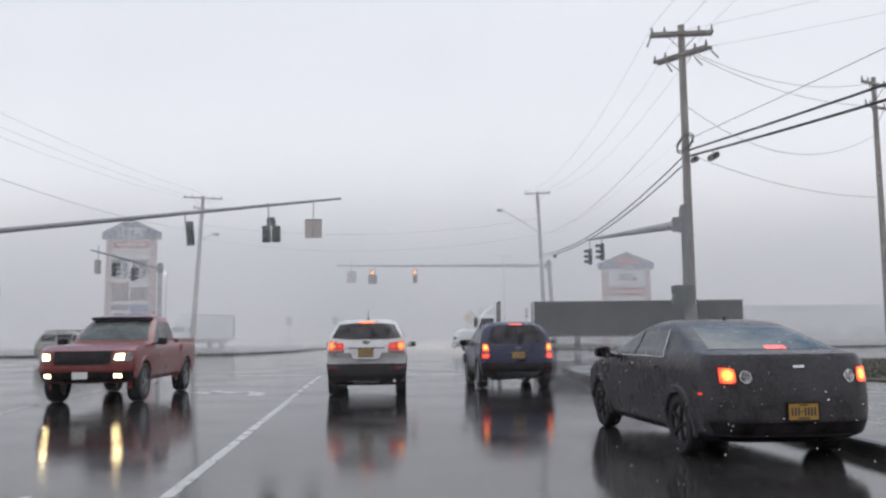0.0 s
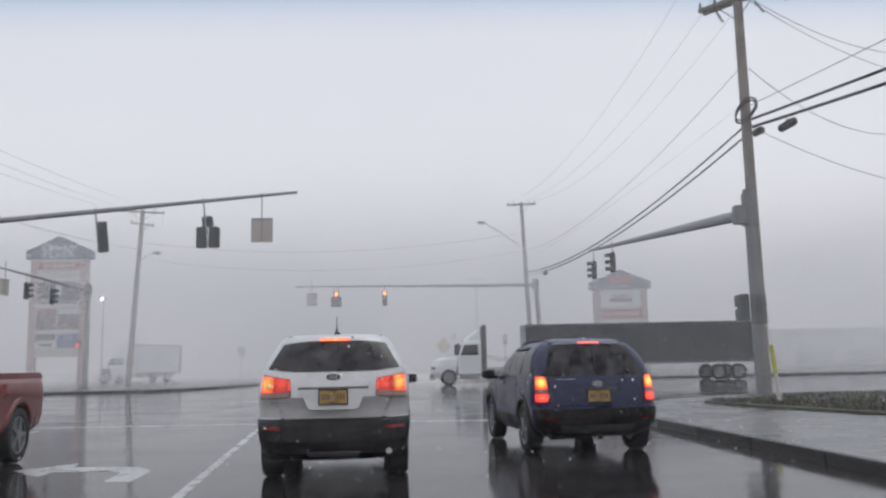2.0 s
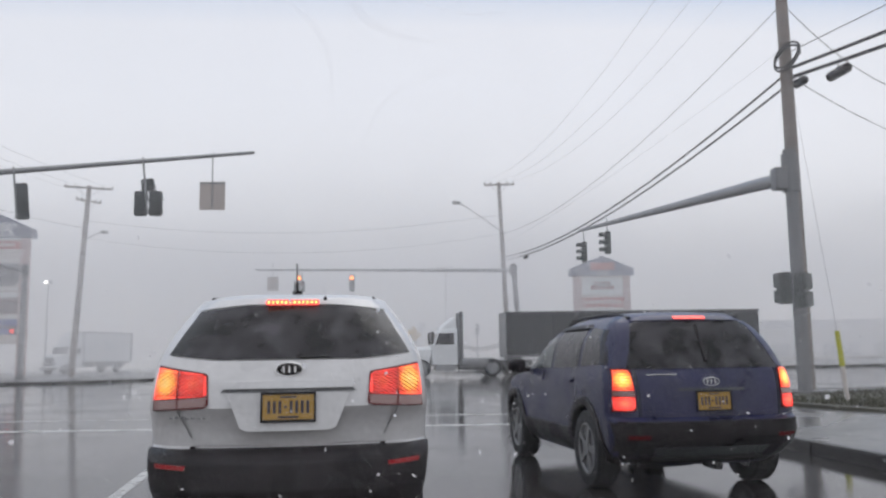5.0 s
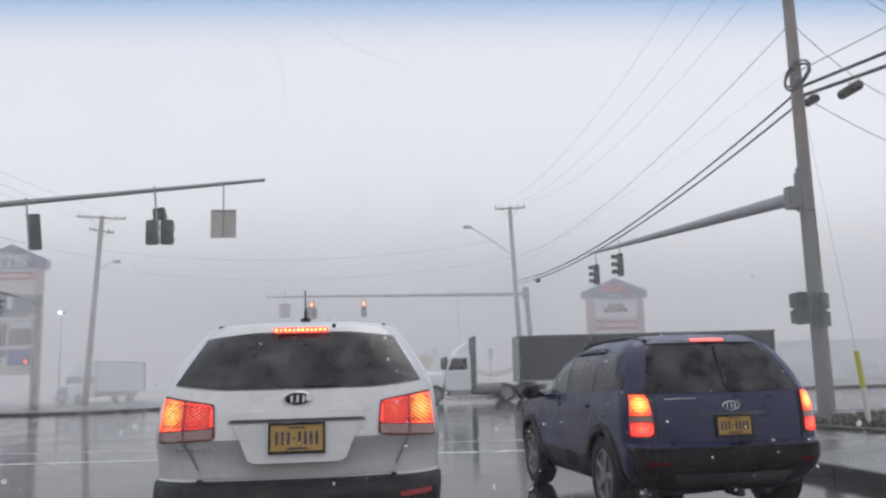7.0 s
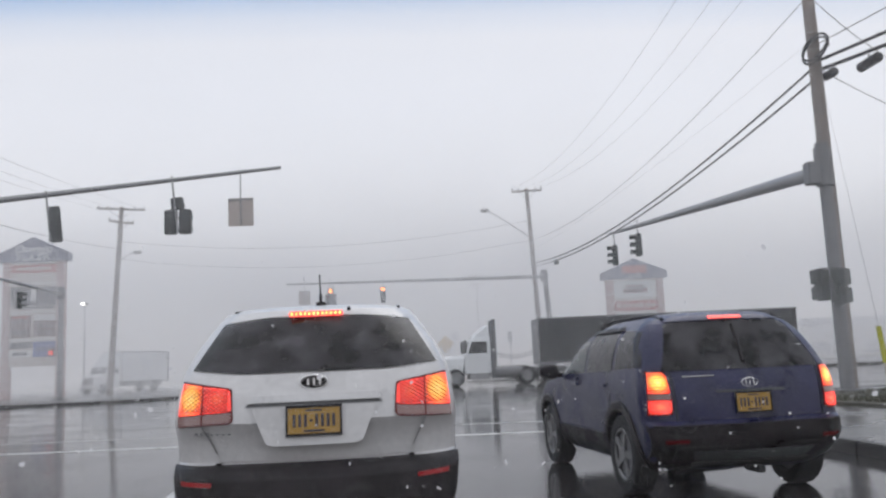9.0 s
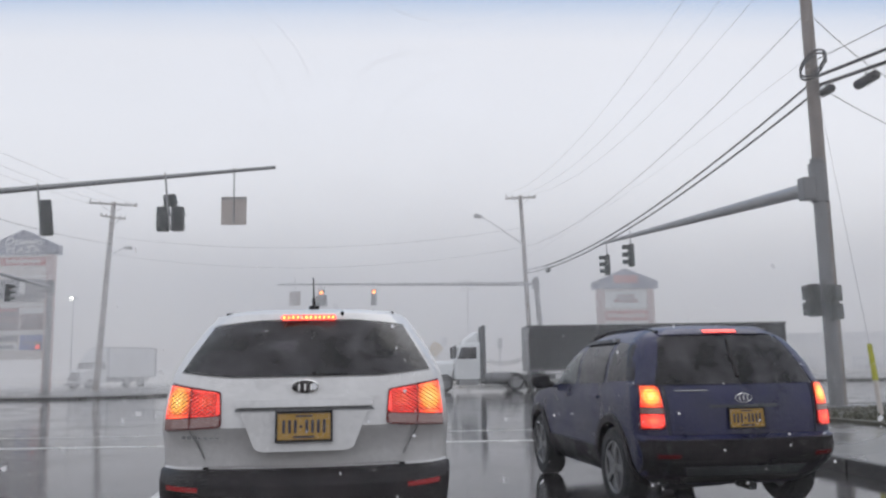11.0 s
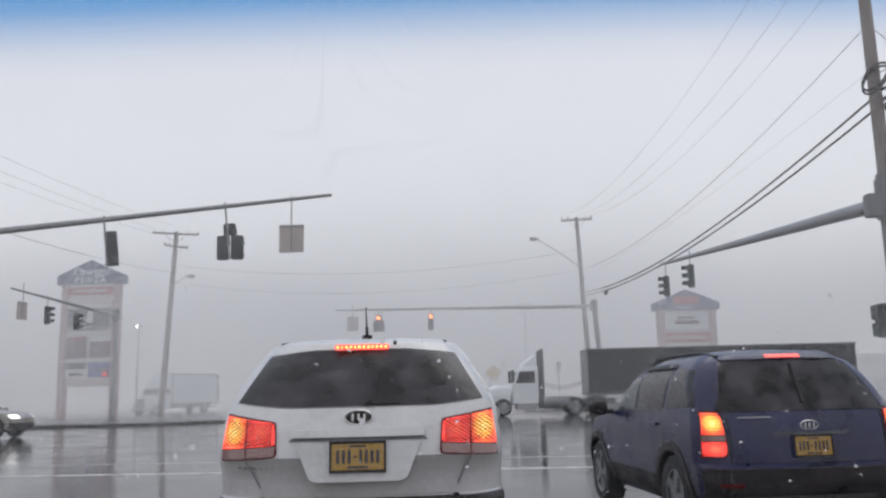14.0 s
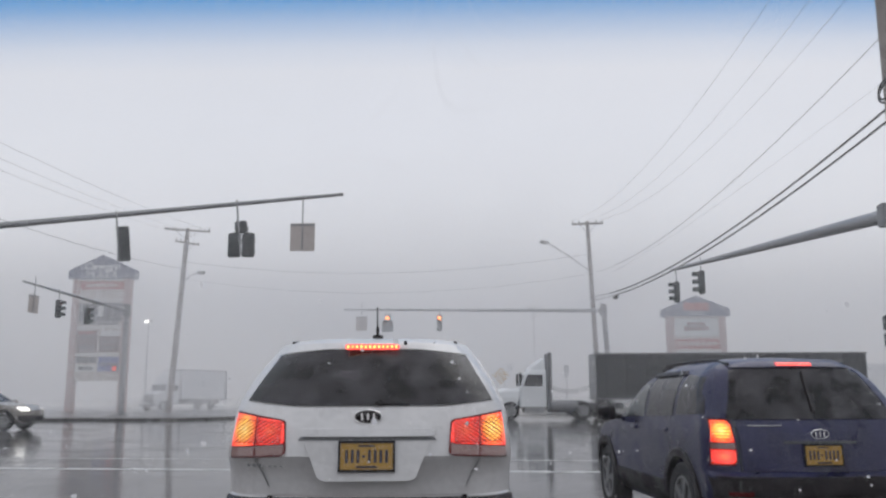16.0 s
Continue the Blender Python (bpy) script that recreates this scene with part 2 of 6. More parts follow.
def tube(bm, a, b, r0, r1=None, seg=14, caps=True):
    """A tapered round bar from a to b."""
    a, b = Vector(a), Vector(b)
    r1 = r0 if r1 is None else r1
    t = bmesh.new()
    d = (b - a).length
    bmesh.ops.create_cone(t, cap_ends=caps, segments=seg, radius1=r0, radius2=r1, depth=d)
    q = (b - a).to_track_quat("Z", "Y").to_matrix().to_4x4()
    return join(bm, t, Matrix.Translation((a + b) / 2) @ q)


def tubed(*a, **k):
    return tube(bmesh.new(), *a, **k)


def disc(bm, centre, normal, r, depth, seg=20):
    c, n = Vector(centre), Vector(normal).normalized()
    return tube(bm, c - n * depth / 2, c + n * depth / 2, r, seg=seg)


def wire(name, points, r, material=CABLE, sag=0.0, label="", parent=None, steps=24):
    """A hanging cable through the points."""
    cu = bpy.data.curves.new(name, "CURVE")
    cu.dimensions, cu.bevel_depth, cu.bevel_resolution = "3D", r, 1
    for a, b in zip(points[:-1], points[1:]):
        a, b = Vector(a), Vector(b)
        sp = cu.splines.new("POLY")
        sp.points.add(steps)
        for i, p in enumerate(sp.points):
            u = i / steps
            v = a.lerp(b, u) - Vector((0, 0, 4 * sag * u * (1 - u)))
            p.co = (*v, 1)
    cu.materials.append(material)
    ob = new(name, cu)
    if parent:
        ob.parent = parent
    return tagged(ob, label, "cable") if label else ob


def sweep(bm, pts, r, seg=8):
    """One continuous round bar through the points."""
    pts = [Vector(p) for p in pts]
    rings = []
    for i, p in enumerate(pts):
        d = (pts[min(i + 1, len(pts) - 1)] - pts[max(i - 1, 0)]).normalized()
        q = d.to_track_quat("Z", "Y").to_matrix()
        rings.append([bm.verts.new(p + q @ Vector((r * math.cos(2 * math.pi * k / seg), r * math.sin(2 * math.pi * k / seg), 0))) for k in range(seg)])
    for a, b in zip(rings[:-1], rings[1:]):
        off = min(range(seg), key=lambda o: sum((a[k].co - b[(k + o) % seg].co).length for k in range(seg)))
        for k in range(seg):
            bm.faces.new((a[k], a[(k + 1) % seg], b[(k + 1 + off) % seg], b[(k + off) % seg]))
    bm.faces.new(rings[0][::-1])
    bm.faces.new(rings[-1])
    return bm


# ---- vehicle shells ----
class Shell:
    """A car body as a stack of rounded outlines. rows: z, rear y, front y, half width."""

    def __init__(self, rows, corner=0.32, bow=0.10, nose=0.55):
        self.rows, self.corner, self.bow, self.nose = rows, corner, bow, nose

    def at(self, z):
        rows = self.rows
        z = min(max(z, rows[0][0]), rows[-1][0])
        for a, b in zip(rows[:-1], rows[1:]):
            if a[0] <= z <= b[0]:
                u = (z - a[0]) / max(1e-6, b[0] - a[0])
                return [p + (q - p) * u for p, q in zip(a, b)]
        return rows[-1]

    def end(self, x, z, front=False):
        _, yr, yf, w = self.at(z)
        c = min(self.nose if front else self.corner, w * 0.8)
        x = min(abs(x), w * 0.999)
        d = self.bow * (x / w) ** 2
        if x > w - c:
            d += (c - math.sqrt(max(0, c * c - (x - w + c) ** 2))) * 0.75
        d = min(d, 0.47 * (yf - yr))
        return yf - d if front else yr + d

    def side(self, y, z):
        _, yr, yf, w = self.at(z)
        best = w
        for end, c, s in ((yr, self.corner, 1), (yf, self.nose, -1)):
            c = min(c, w * 0.8)
            e = ((y - end) * s - self.bow) / 0.75
            if e < c:
                best = min(best, w - c + math.sqrt(max(0, c * c - (c - max(e, 0)) ** 2)))
        return best

    def ring(self, z, side=104, ends=16):
        _, yr, yf, w = self.at(z)
        half = []
        for i in range(ends + 1):
            x = w * math.sin(math.pi / 2 * i / ends)
            half.append((x, self.end(x, z)))
        y0, y1 = half[-1][1], self.end(w, z, True)
        for i in range(1, side):
            half.append((w, y0 + (y1 - y0) * i / side))
        for i in range(ends, -1, -1):
            x = w * math.sin(math.pi / 2 * i / ends)
            half.append((x, self.end(x, z, True)))
        return half + [(-x, y) for x, y in half[-2:0:-1]]

    def mesh(self, arches=(), arch_r=0.4, hub=0.36, step=0.06, depth=0.3):
        zs = []
        for a, b in zip(self.rows[:-1], self.rows[1:]):
            n = max(1, int((b[0] - a[0]) / (0.03 if arches and b[0] < 0.95 else step) + 0.5))
            zs += [a[0] + (b[0] - a[0]) * i / n for i in range(n)]
        zs.append(self.rows[-1][0])
        bm = bmesh.new()
        rings = []
        for z in zs:
            pts = []
            for x, y in self.ring(z):
                zz = z
                for ya in arches:
                    r = math.hypot(y - ya, z - hub)
                    if r < arch_r and abs(x) > 0.45:
                        x = math.copysign(max(0.45, abs(x) - depth), x)
                pts.append(bm.verts.new((x, y, zz)))
            rings.append(pts)
        n = len(rings[0])
        for a, b in zip(rings[:-1], rings[1:]):
            for i in range(n):
                bm.faces.new((a[i], a[(i + 1) % n], b[(i + 1) % n], b[i]))
        bm.faces.new(rings[0][::-1])
        bm.faces.new(rings[-1])
        return bm


def resample(pts, n):
    pts = [Vector((*p, 0)) for p in pts]
    ds = [0]
    for a, b in zip(pts[:-1], pts[1:]):
        ds.append(ds[-1] + (b - a).length)
    out = []
    for i in range(n):
        d = ds[-1] * i / (n - 1)
        k = max(j for j in range(len(ds)) if ds[j] <= d + 1e-9)
        k = min(k, len(pts) - 2)
        u = (d - ds[k]) / max(1e-9, ds[k + 1] - ds[k])
        out.append(pts[k].lerp(pts[k + 1], u))
    return out


def patch(low, high, surface, out=0.006, thick=0.02, n=16, m=8, round_u=0.0):
    """A panel between a lower and an upper line (plane coordinates), laid on a surface(u, v, lift) and given an edge."""
    bm = bmesh.new()
    lo, hi = resample(low, n), resample(high, n)
    grids = []
    for lift in (out, out - thick):
        g = []
        for j in range(m):
            row = []
            for i in range(n):
                p = lo[i].lerp(hi[i], j / (m - 1))
                row.append(bm.verts.new(surface(p.x, p.y, lift)))
            g.append(row)
        grids.append(g)
    top, bot = grids
    for j in range(m - 1):
        for i in range(n - 1):
            bm.faces.new((top[j][i], top[j][i + 1], top[j + 1][i + 1], top[j + 1][i]))
    edge = [(0, i) for i in range(n)] + [(j, n - 1) for j in range(1, m)] + [(m - 1, i) for i in range(n - 2, -1, -1)] + [(j, 0) for j in range(m - 2, 0, -1)]
    for a, b in zip(edge, edge[1:] + edge[:1]):
        bm.faces.new((top[a[0]][a[1]], bot[a[0]][a[1]], bot[b[0]][b[1]], top[b[0]][b[1]]))
    for v in [v for v in bm.verts if not v.link_faces]:
        bm.verts.remove(v)
    return bm


def rear_of(sh):
    return lambda x, z, lift: (x, sh.end(x, z) - lift, z)


def front_of(sh):
    return lambda x, z, lift: (x, sh.end(x, z, True) + lift, z)


def side_of(sh, s):
    return lambda y, z, lift: (s * (sh.side(y, z) + lift), y, z)


def mirrored(pts, s):
    return pts if s > 0 else [(-x, z) for x, z in pts][::-1]


def wheel(car, x, y, r, width=0.22, rim=ALLOY, spokes=5):
    s = 1 if x > 0 else -1
    w = part("wheel", disc(bmesh.new(), (0, 0, 0), (1, 0, 0), r * 0.62, width * 0.7, 28), STEEL_DARK, car)
    w.location = (x - s * width / 2, y, r)
    bm = bmesh.new()
    prof = [(0.62, 0.40), (0.70, 0.5), (0.93, 0.5), (0.99, 0.38), (1.0, 0.0), (0.99, -0.38), (0.93, -0.5), (0.70, -0.5), (0.62, -0.40)]
    seg, rings = 36, []
    for i in range(seg):
        a = 2 * math.pi * i / seg
        rings.append([bm.verts.new((b * width, math.cos(a) * p * r, math.sin(a) * p * r)) for p, b in prof])
    for a, b in zip(rings, rings[1:] + rings[:1]):
        for k in range(len(prof) - 1):
            bm.faces.new((a[k], a[k + 1], b[k + 1], b[k]))
    part("tyre", bm, RUBBER, w)
    bm = bmesh.new()
    xo = s * width * 0.42
    for i in range(spokes):
        a = 2 * math.pi * i / spokes + 0.3
        box(bm, xo - 0.012, xo + 0.012, -0.03 * r / 0.36, 0.03 * r / 0.36, 0.0, r * 0.62, 0.006, Matrix.Rotation(a, 4, "X"))
    disc(bm, (xo, 0, 0), (1, 0, 0), r * 0.17, 0.035, 16)
    prev = None
    for i in range(29):
        a = 2 * math.pi * i / 28
        p = (xo, math.cos(a) * r * 0.63, math.sin(a) * r * 0.63)
        if prev:
            tube(bm, prev, p, 0.014, seg=6)
        prev = p
    part("rim", bm, rim, w)
    return w


def arch_trim(car, sh, s, y, hub, r, material=TRIM, width=0.07):
    """The flared lip round a wheel opening."""
    bm = bmesh.new()
    rows = []
    for i in range(25):
        a = math.pi * (-0.08 + 1.16 * i / 24)
        row = []
        for k, lift in ((r - 0.035, -0.05), (r - 0.02, 0.018), (r + width * 0.6, 0.022), (r + width, -0.006)):
            yy, zz = y + math.cos(a) * k, hub + math.sin(a) * k
            row.append(bm.verts.new((s * (sh.side(yy, max(zz, 0.3)) + lift), yy, zz)))
        rows.append(row)
    for a, b in zip(rows[:-1], rows[1:]):
        for k in range(3):
            bm.faces.new((a[k], a[k + 1], b[k + 1], b[k]))
    part("wheel_arch", bm, material, car)


def number_plate(car, y, z, w=0.31, h=0.16, tilt=0):
    p = part("number_plate", boxed(-w / 2, w / 2, -0.008, 0.0, -h / 2, h / 2, 0.003), PLATE_YELLOW, car, "gold plate with dark bars")
    p.location, p.rotation_euler = (0, y, z), (radians(tilt), 0, 0)
    f = bmesh.new()
    for a in ((-w / 2 - .012, w / 2 + .012, h / 2, h / 2 + .014), (-w / 2 - .012, w / 2 + .012, -h / 2 - .014, -h / 2), (-w / 2 - .012, -w / 2, -h / 2, h / 2), (w / 2, w / 2 + .012, -h / 2, h / 2)):
        box(f, a[0], a[1], -0.014, 0.004, a[2], a[3])
    part("plate_frame", f, TRIM, p)
    for i in range(8):
        x = (i - 3.5) * w * 0.108
        hh = 0.05 if i == 3 else 0.25
        part("plate_bar", boxed(x - w * 0.029, x + w * 0.029, -0.0105, -0.007, -h * hh, h * hh), PLATE_INK, p)
    part("plate_bar", boxed(-w * 0.2, w * 0.2, -0.0105, -0.007, -h * 0.44, -h * 0.35), PLATE_INK, p)
    part("plate_bar", boxed(-w * 0.16, w * 0.16, -0.0105, -0.007, h * 0.36, h * 0.43), PLATE_INK, p)
    return p


def mirror(car, sh, s, y, z, material=TRIM):
    bm = bmesh.new()
    x = s * sh.side(y, z)
    tube(bm, (x - s * 0.05, y, z), (x + s * 0.08, y - 0.02, z + 0.03), 0.03)
    t = bmesh.new()
    bmesh.ops.create_uvsphere(t, u_segments=20, v_segments=12, radius=1)
    for v in t.verts:
        v.co = Vector([math.copysign(abs(c) ** 0.55, c) for c in v.co])
        v.co.z *= 1 - 0.18 * s * v.co.x
        v.co.y = min(v.co.y * (1 - 0.25 * s * v.co.x), 1.0)
    join(bm, t, Matrix.Translation((x + s * 0.155, y - 0.01, z + 0.055)) @ Matrix.Diagonal((0.105, 0.065, 0.078, 1)))
    wm = part("wing_mirror", bm, material, car)
    part("mirror_glass", boxed(min(x + s * 0.075, x + s * 0.235), max(x + s * 0.075, x + s * 0.235), y - 0.078, y - 0.066, z + 0.0, z + 0.11, 0.005), GLASS, wm)


# ---- ground, road, pavement ----
def sheet(name, x0, x1, y0, y1, z, material, label, nx=1, ny=1):
    bm = bmesh.new()
    vs = [[bm.verts.new((x0 + (x1 - x0) * i / nx, y0 + (y1 - y0) * j / ny, z)) for i in range(nx + 1)] for j in range(ny + 1)]
    for j in range(ny):
        for i in range(nx):
            bm.faces.new((vs[j][i], vs[j][i + 1], vs[j + 1][i + 1], vs[j + 1][i]))
    return tagged(part(name, bm, material), label, "ground", kind="structure")


sheet("ground", -1500, 1500, -600, 2400, 0.0, ASPHALT, "wet dark asphalt of the road and junction")


def rounded_edge():
    """The kerb line of the near corner on the right-hand side: along the road, round the corner, along the cross street."""
    pts = [(4.75 - 0.035 * y, y) for y in range(-30, 28, 2)]
    for i in range(1, 13):
        a = math.pi - math.pi / 2 * i / 12
        pts.append((12.4 + 8.6 * math.cos(a), 28.0 + 8.6 * math.sin(a)))
    return pts + [(x, 36.6) for x in range(14, 80, 2)]


EDGE = rounded_edge()


def slab(name, outline, z, material, label, category="pavement"):
    bm = bmesh.new()
    top = [bm.verts.new((x, y, z)) for x, y in outline]
    low = [bm.verts.new((x, y, -0.02)) for x, y in outline]
    bm.faces.new(top)
    n = len(top)
    for i in range(n):
        bm.faces.new((top[i], low[i], low[(i + 1) % n], top[(i + 1) % n]))
    bmesh.ops.triangulate(bm, faces=[f for f in bm.faces if len(f.verts) > 4])
    return tagged(part(name, bm, material, smooth=False), label, category, kind="structure")


slab("pavement", [(x + (0.14 if y < 30 else 0.1), y - (0.1 if y > 30 else 0)) for x, y in EDGE] + [(79, -30)], 0.13, CONCRETE, "wet grey concrete pavement at the corner")


def kerb_run(line, label, width=0.15, height=0.15, length=2.0):
    """Kerb stones end to end along a line."""
    root = tagged(new("kerb"), label, "kerb", kind="structure")
    pts = resample(line, max(2, int(sum(math.dist(a, b) for a, b in zip(line[:-1], line[1:])) / length)))
    for a, b in zip(pts[:-1], pts[1:]):
        d = (b - a).length
        bm = boxed(0.004, d - 0.004, -width, 0, -0.05, height, 0.018)
        o = part("kerb_stone", bm, KERB, root)
        o.matrix_basis = Matrix.Translation(a) @ Matrix.Rotation(math.atan2(b.y - a.y, b.x - a.x), 4, "Z")
    return root


kerb_run([p for p in EDGE if p[1] > -6 and p[0] < 40], "dark wet stone kerb round the corner")


def verge(name, cx, cy, rx, ry, h, label, blades=2600, seed=3):
    """A low grass bank with blades on it."""
    rnd = random.Random(seed)
    bm = bmesh.new()
    rings = []
    for j in range(9):
        u = j / 8
        row = []
        for i in range(40):
            a = 2 * math.pi * i / 40
            k = 1 + 0.12 * noise.noise((math.cos(a) * 2 + cx, math.sin(a) * 2, 1.7))
            z = 0.125 + h * math.cos(u * math.pi / 2) * (1 + 0.4 * noise.noise((cx + math.cos(a) * u * 4, cy + math.sin(a) * u * 4, 0)))
            row.append(bm.verts.new((cx + rx * u * k * math.cos(a), cy + ry * u * k * math.sin(a), z)))
        rings.append(row)
    for a, b in zip(rings[:-1], rings[1:]):
        for i in range(40):
            bm.faces.new((a[i], a[(i + 1) % 40], b[(i + 1) % 40], b[i]))
    bmesh.ops.remove_doubles(bm, verts=bm.verts[:], dist=0.001)
    root = tagged(part(name, bm, GRASS), label, "grass", kind="structure")
    vs, fs = [], []
    for _ in range(blades):
        a, u = rnd.uniform(0, 2 * math.pi), math.sqrt(rnd.random())
        x, y = cx + rx * u * math.cos(a), cy + ry * u * math.sin(a)
        z = 0.11 + h * math.cos(u * math.pi / 2)
        t, l, hh = rnd.uniform(0, math.pi), rnd.uniform(0.02, 0.05), rnd.uniform(0.06, 0.2)
        dx, dy = math.cos(t) * l, math.sin(t) * l
        k = len(vs)
        vs += [(x - dx, y - dy, z), (x + dx, y + dy, z), (x + rnd.uniform(-.06, .06), y + rnd.uniform(-.06, .06), z + hh)]
        fs.append((k, k + 1, k + 2))
    me = bpy.data.meshes.new("grass")
    me.from_pydata(vs, [], fs)
    me.materials.append(GRASS_BLADE)
    tagged(new("grass", me), "tufts of dull winter grass on the bank", "grass", kind="stuff")


# lawn behind the corner pavement: a raised, uneven sod with a dark cut edge
LAWN = [(6.9, 31.3), (7.3, 28.4), (8.3, 25.2), (9.6, 21.0), (12.5, 12.0), (40.0, 12.0), (40.0, 35.2), (14.0, 34.6), (11.2, 33.6), (9.0, 32.6)]
slab("lawn", LAWN, 0.19, GRASS, "dull green winter lawn behind the corner pavement", "grass")


def lawn_blades(count, seed):
    """Tufts of grass over the part of the lawn next to the pavement."""
    rs = random.Random(seed)
    vs, fs = [], []
    while len(fs) < count:
        y = rs.uniform(20.5, 34.0)
        edge = 6.9 + (31.3 - y) * 0.26 if y < 31.3 else 6.9 + (y - 31.3) * 1.7
        x = edge + 0.06 + 11.0 * rs.random() ** 1.6
        t, l, hh = rs.uniform(0, math.pi), rs.uniform(0.015, 0.04), rs.uniform(0.04, 0.13)
        dx, dy, k = math.cos(t) * l, math.sin(t) * l, len(vs)
        vs += [(x - dx, y - dy, 0.18), (x + dx, y + dy, 0.18), (x + rs.uniform(-.05, .05), y + rs.uniform(-.05, .05), 0.18 + hh)]
        fs.append((k, k + 1, k + 2))
    me = bpy.data.meshes.new("grass")
    me.from_pydata(vs, [], fs)
    me.materials.append(GRASS_BLADE)
    tagged(new("grass", me), "tufts of dull winter grass on the lawn", "grass", kind="stuff")


lawn_blades(9000, 3)
verge("grass_bank", 9.5, 78.0, 7.0, 3.0, 0.2, "low grass verge round the far poles", 1500, 5)

# far kerbs: the raised edges beyond the cross street
slab("pavement", [(-60, 62.0), (-18.0, 61.0), (-15.2, 63.5), (-13.5, 73), (-12.5, 130), (-60, 130)], 0.12, CONCRETE, "wet pavement beyond the cross street by the plaza sign")
kerb_run([(-60, 61.9), (-18.0, 60.9), (-15.1, 63.4), (-13.4, 73), (-12.4, 100)], "dark kerb beyond the cross street", length=3.0)
slab("pavement", [(7.0, 130), (7.2, 75), (11, 70.5), (80, 70.5), (80, 130)], 0.12, CONCRETE, "wet lot beyond the cross street by the shops")
kerb_run([(6.9, 100), (7.1, 75), (10.9, 70.4), (60, 70.4)], "dark kerb along the shop lot", length=3.0)


# ---- road paint ----
def stripe(name, pts, width, label):
    bm = bmesh.new()
    for (x0, y0), (x1, y1) in zip(pts[:-1], pts[1:]):
        d = Vector((x1 - x0, y1 - y0, 0)).normalized()
        n = Vector((-d.y, d.x, 0)) * width / 2
        a, b = Vector((x0, y0, 0.004)), Vector((x1, y1, 0.004))
        t = [bm.verts.new(p) for p in (a - n, a + n, b + n, b - n)]
        f = [bm.verts.new((*p.co.xy, 0.0)) for p in t]
        bm.faces.new(t)
        for i in range(4):
            bm.faces.new((t[i], f[i], f[(i + 1) % 4], t[(i + 1) % 4]))
    return tagged(part(name, bm, PAINT, smooth=False), label, "road marking", kind="structure")


def flat(name, outline, label):
    bm = bmesh.new()
    f = bm.faces.new([bm.verts.new((x, y, 0.0)) for x, y in outline])
    r = bmesh.ops.extrude_face_region(bm, geom=[f])
    for v in r["geom"]:
        if isinstance(v, bmesh.types.BMVert):
            v.co.z = 0.004
    bmesh.ops.triangulate(bm, faces=bm.faces[:])
    return tagged(part(name, bm, PAINT, smooth=False), label, "road marking", kind="structure")


stripe("lane_line", [(0.14, -20.0), (-1.92, 2.2), (-4.05, 25.2), (-4.32, 28.4)], 0.115, "worn white lane line on wet asphalt")
stripe("stop_line", [(-12.5, 29.6), (-4.2, 28.9), (4.1, 28.2)], 0.32, "worn white stop line")
stripe("crossing_line", [(-13.5, 32.2), (4.4, 30.8)], 0.16, "faint white crossing line")
stripe("lane_line", [(-4.84, -20.0), (-7.0, 3.0), (-9.4, 28.5)], 0.07, "faint white lane line")
ARROW = [(-1.2, 0.44), (-0.57, -0.34), (-0.57, 0.11), (0.11, 0.16), (0.38, -0.06), (0.45, -0.5), (0.49, -0.99), (0.83, -1.06), (0.80, -0.4), (0.72, 0.1), (0.45, 0.48), (0.08, 0.62), (-0.5, 0.68), (-0.62, 1.17)]
flat("turn_arrow", [(-5.1 + x, 20.1 + y) for x, y in ARROW], "worn white turn arrow painted on the road")
flat("turn_arrow", [(-3.1 + x * 0.75, 6.25 + y * 0.9) for x, y in ARROW], "worn white turn arrow painted on the road")


# ---- poles, masts, signals ----
def insulator(bm, x, y, z, h=0.22):
    for k in range(3):
        disc(bm, (x, y, z + 0.05 + k * h / 3), (0, 0, 1), 0.055 - 0.01 * k, 0.05, 8)
    tube(bm, (x, y, z), (x, y, z + h), 0.02, seg=6)


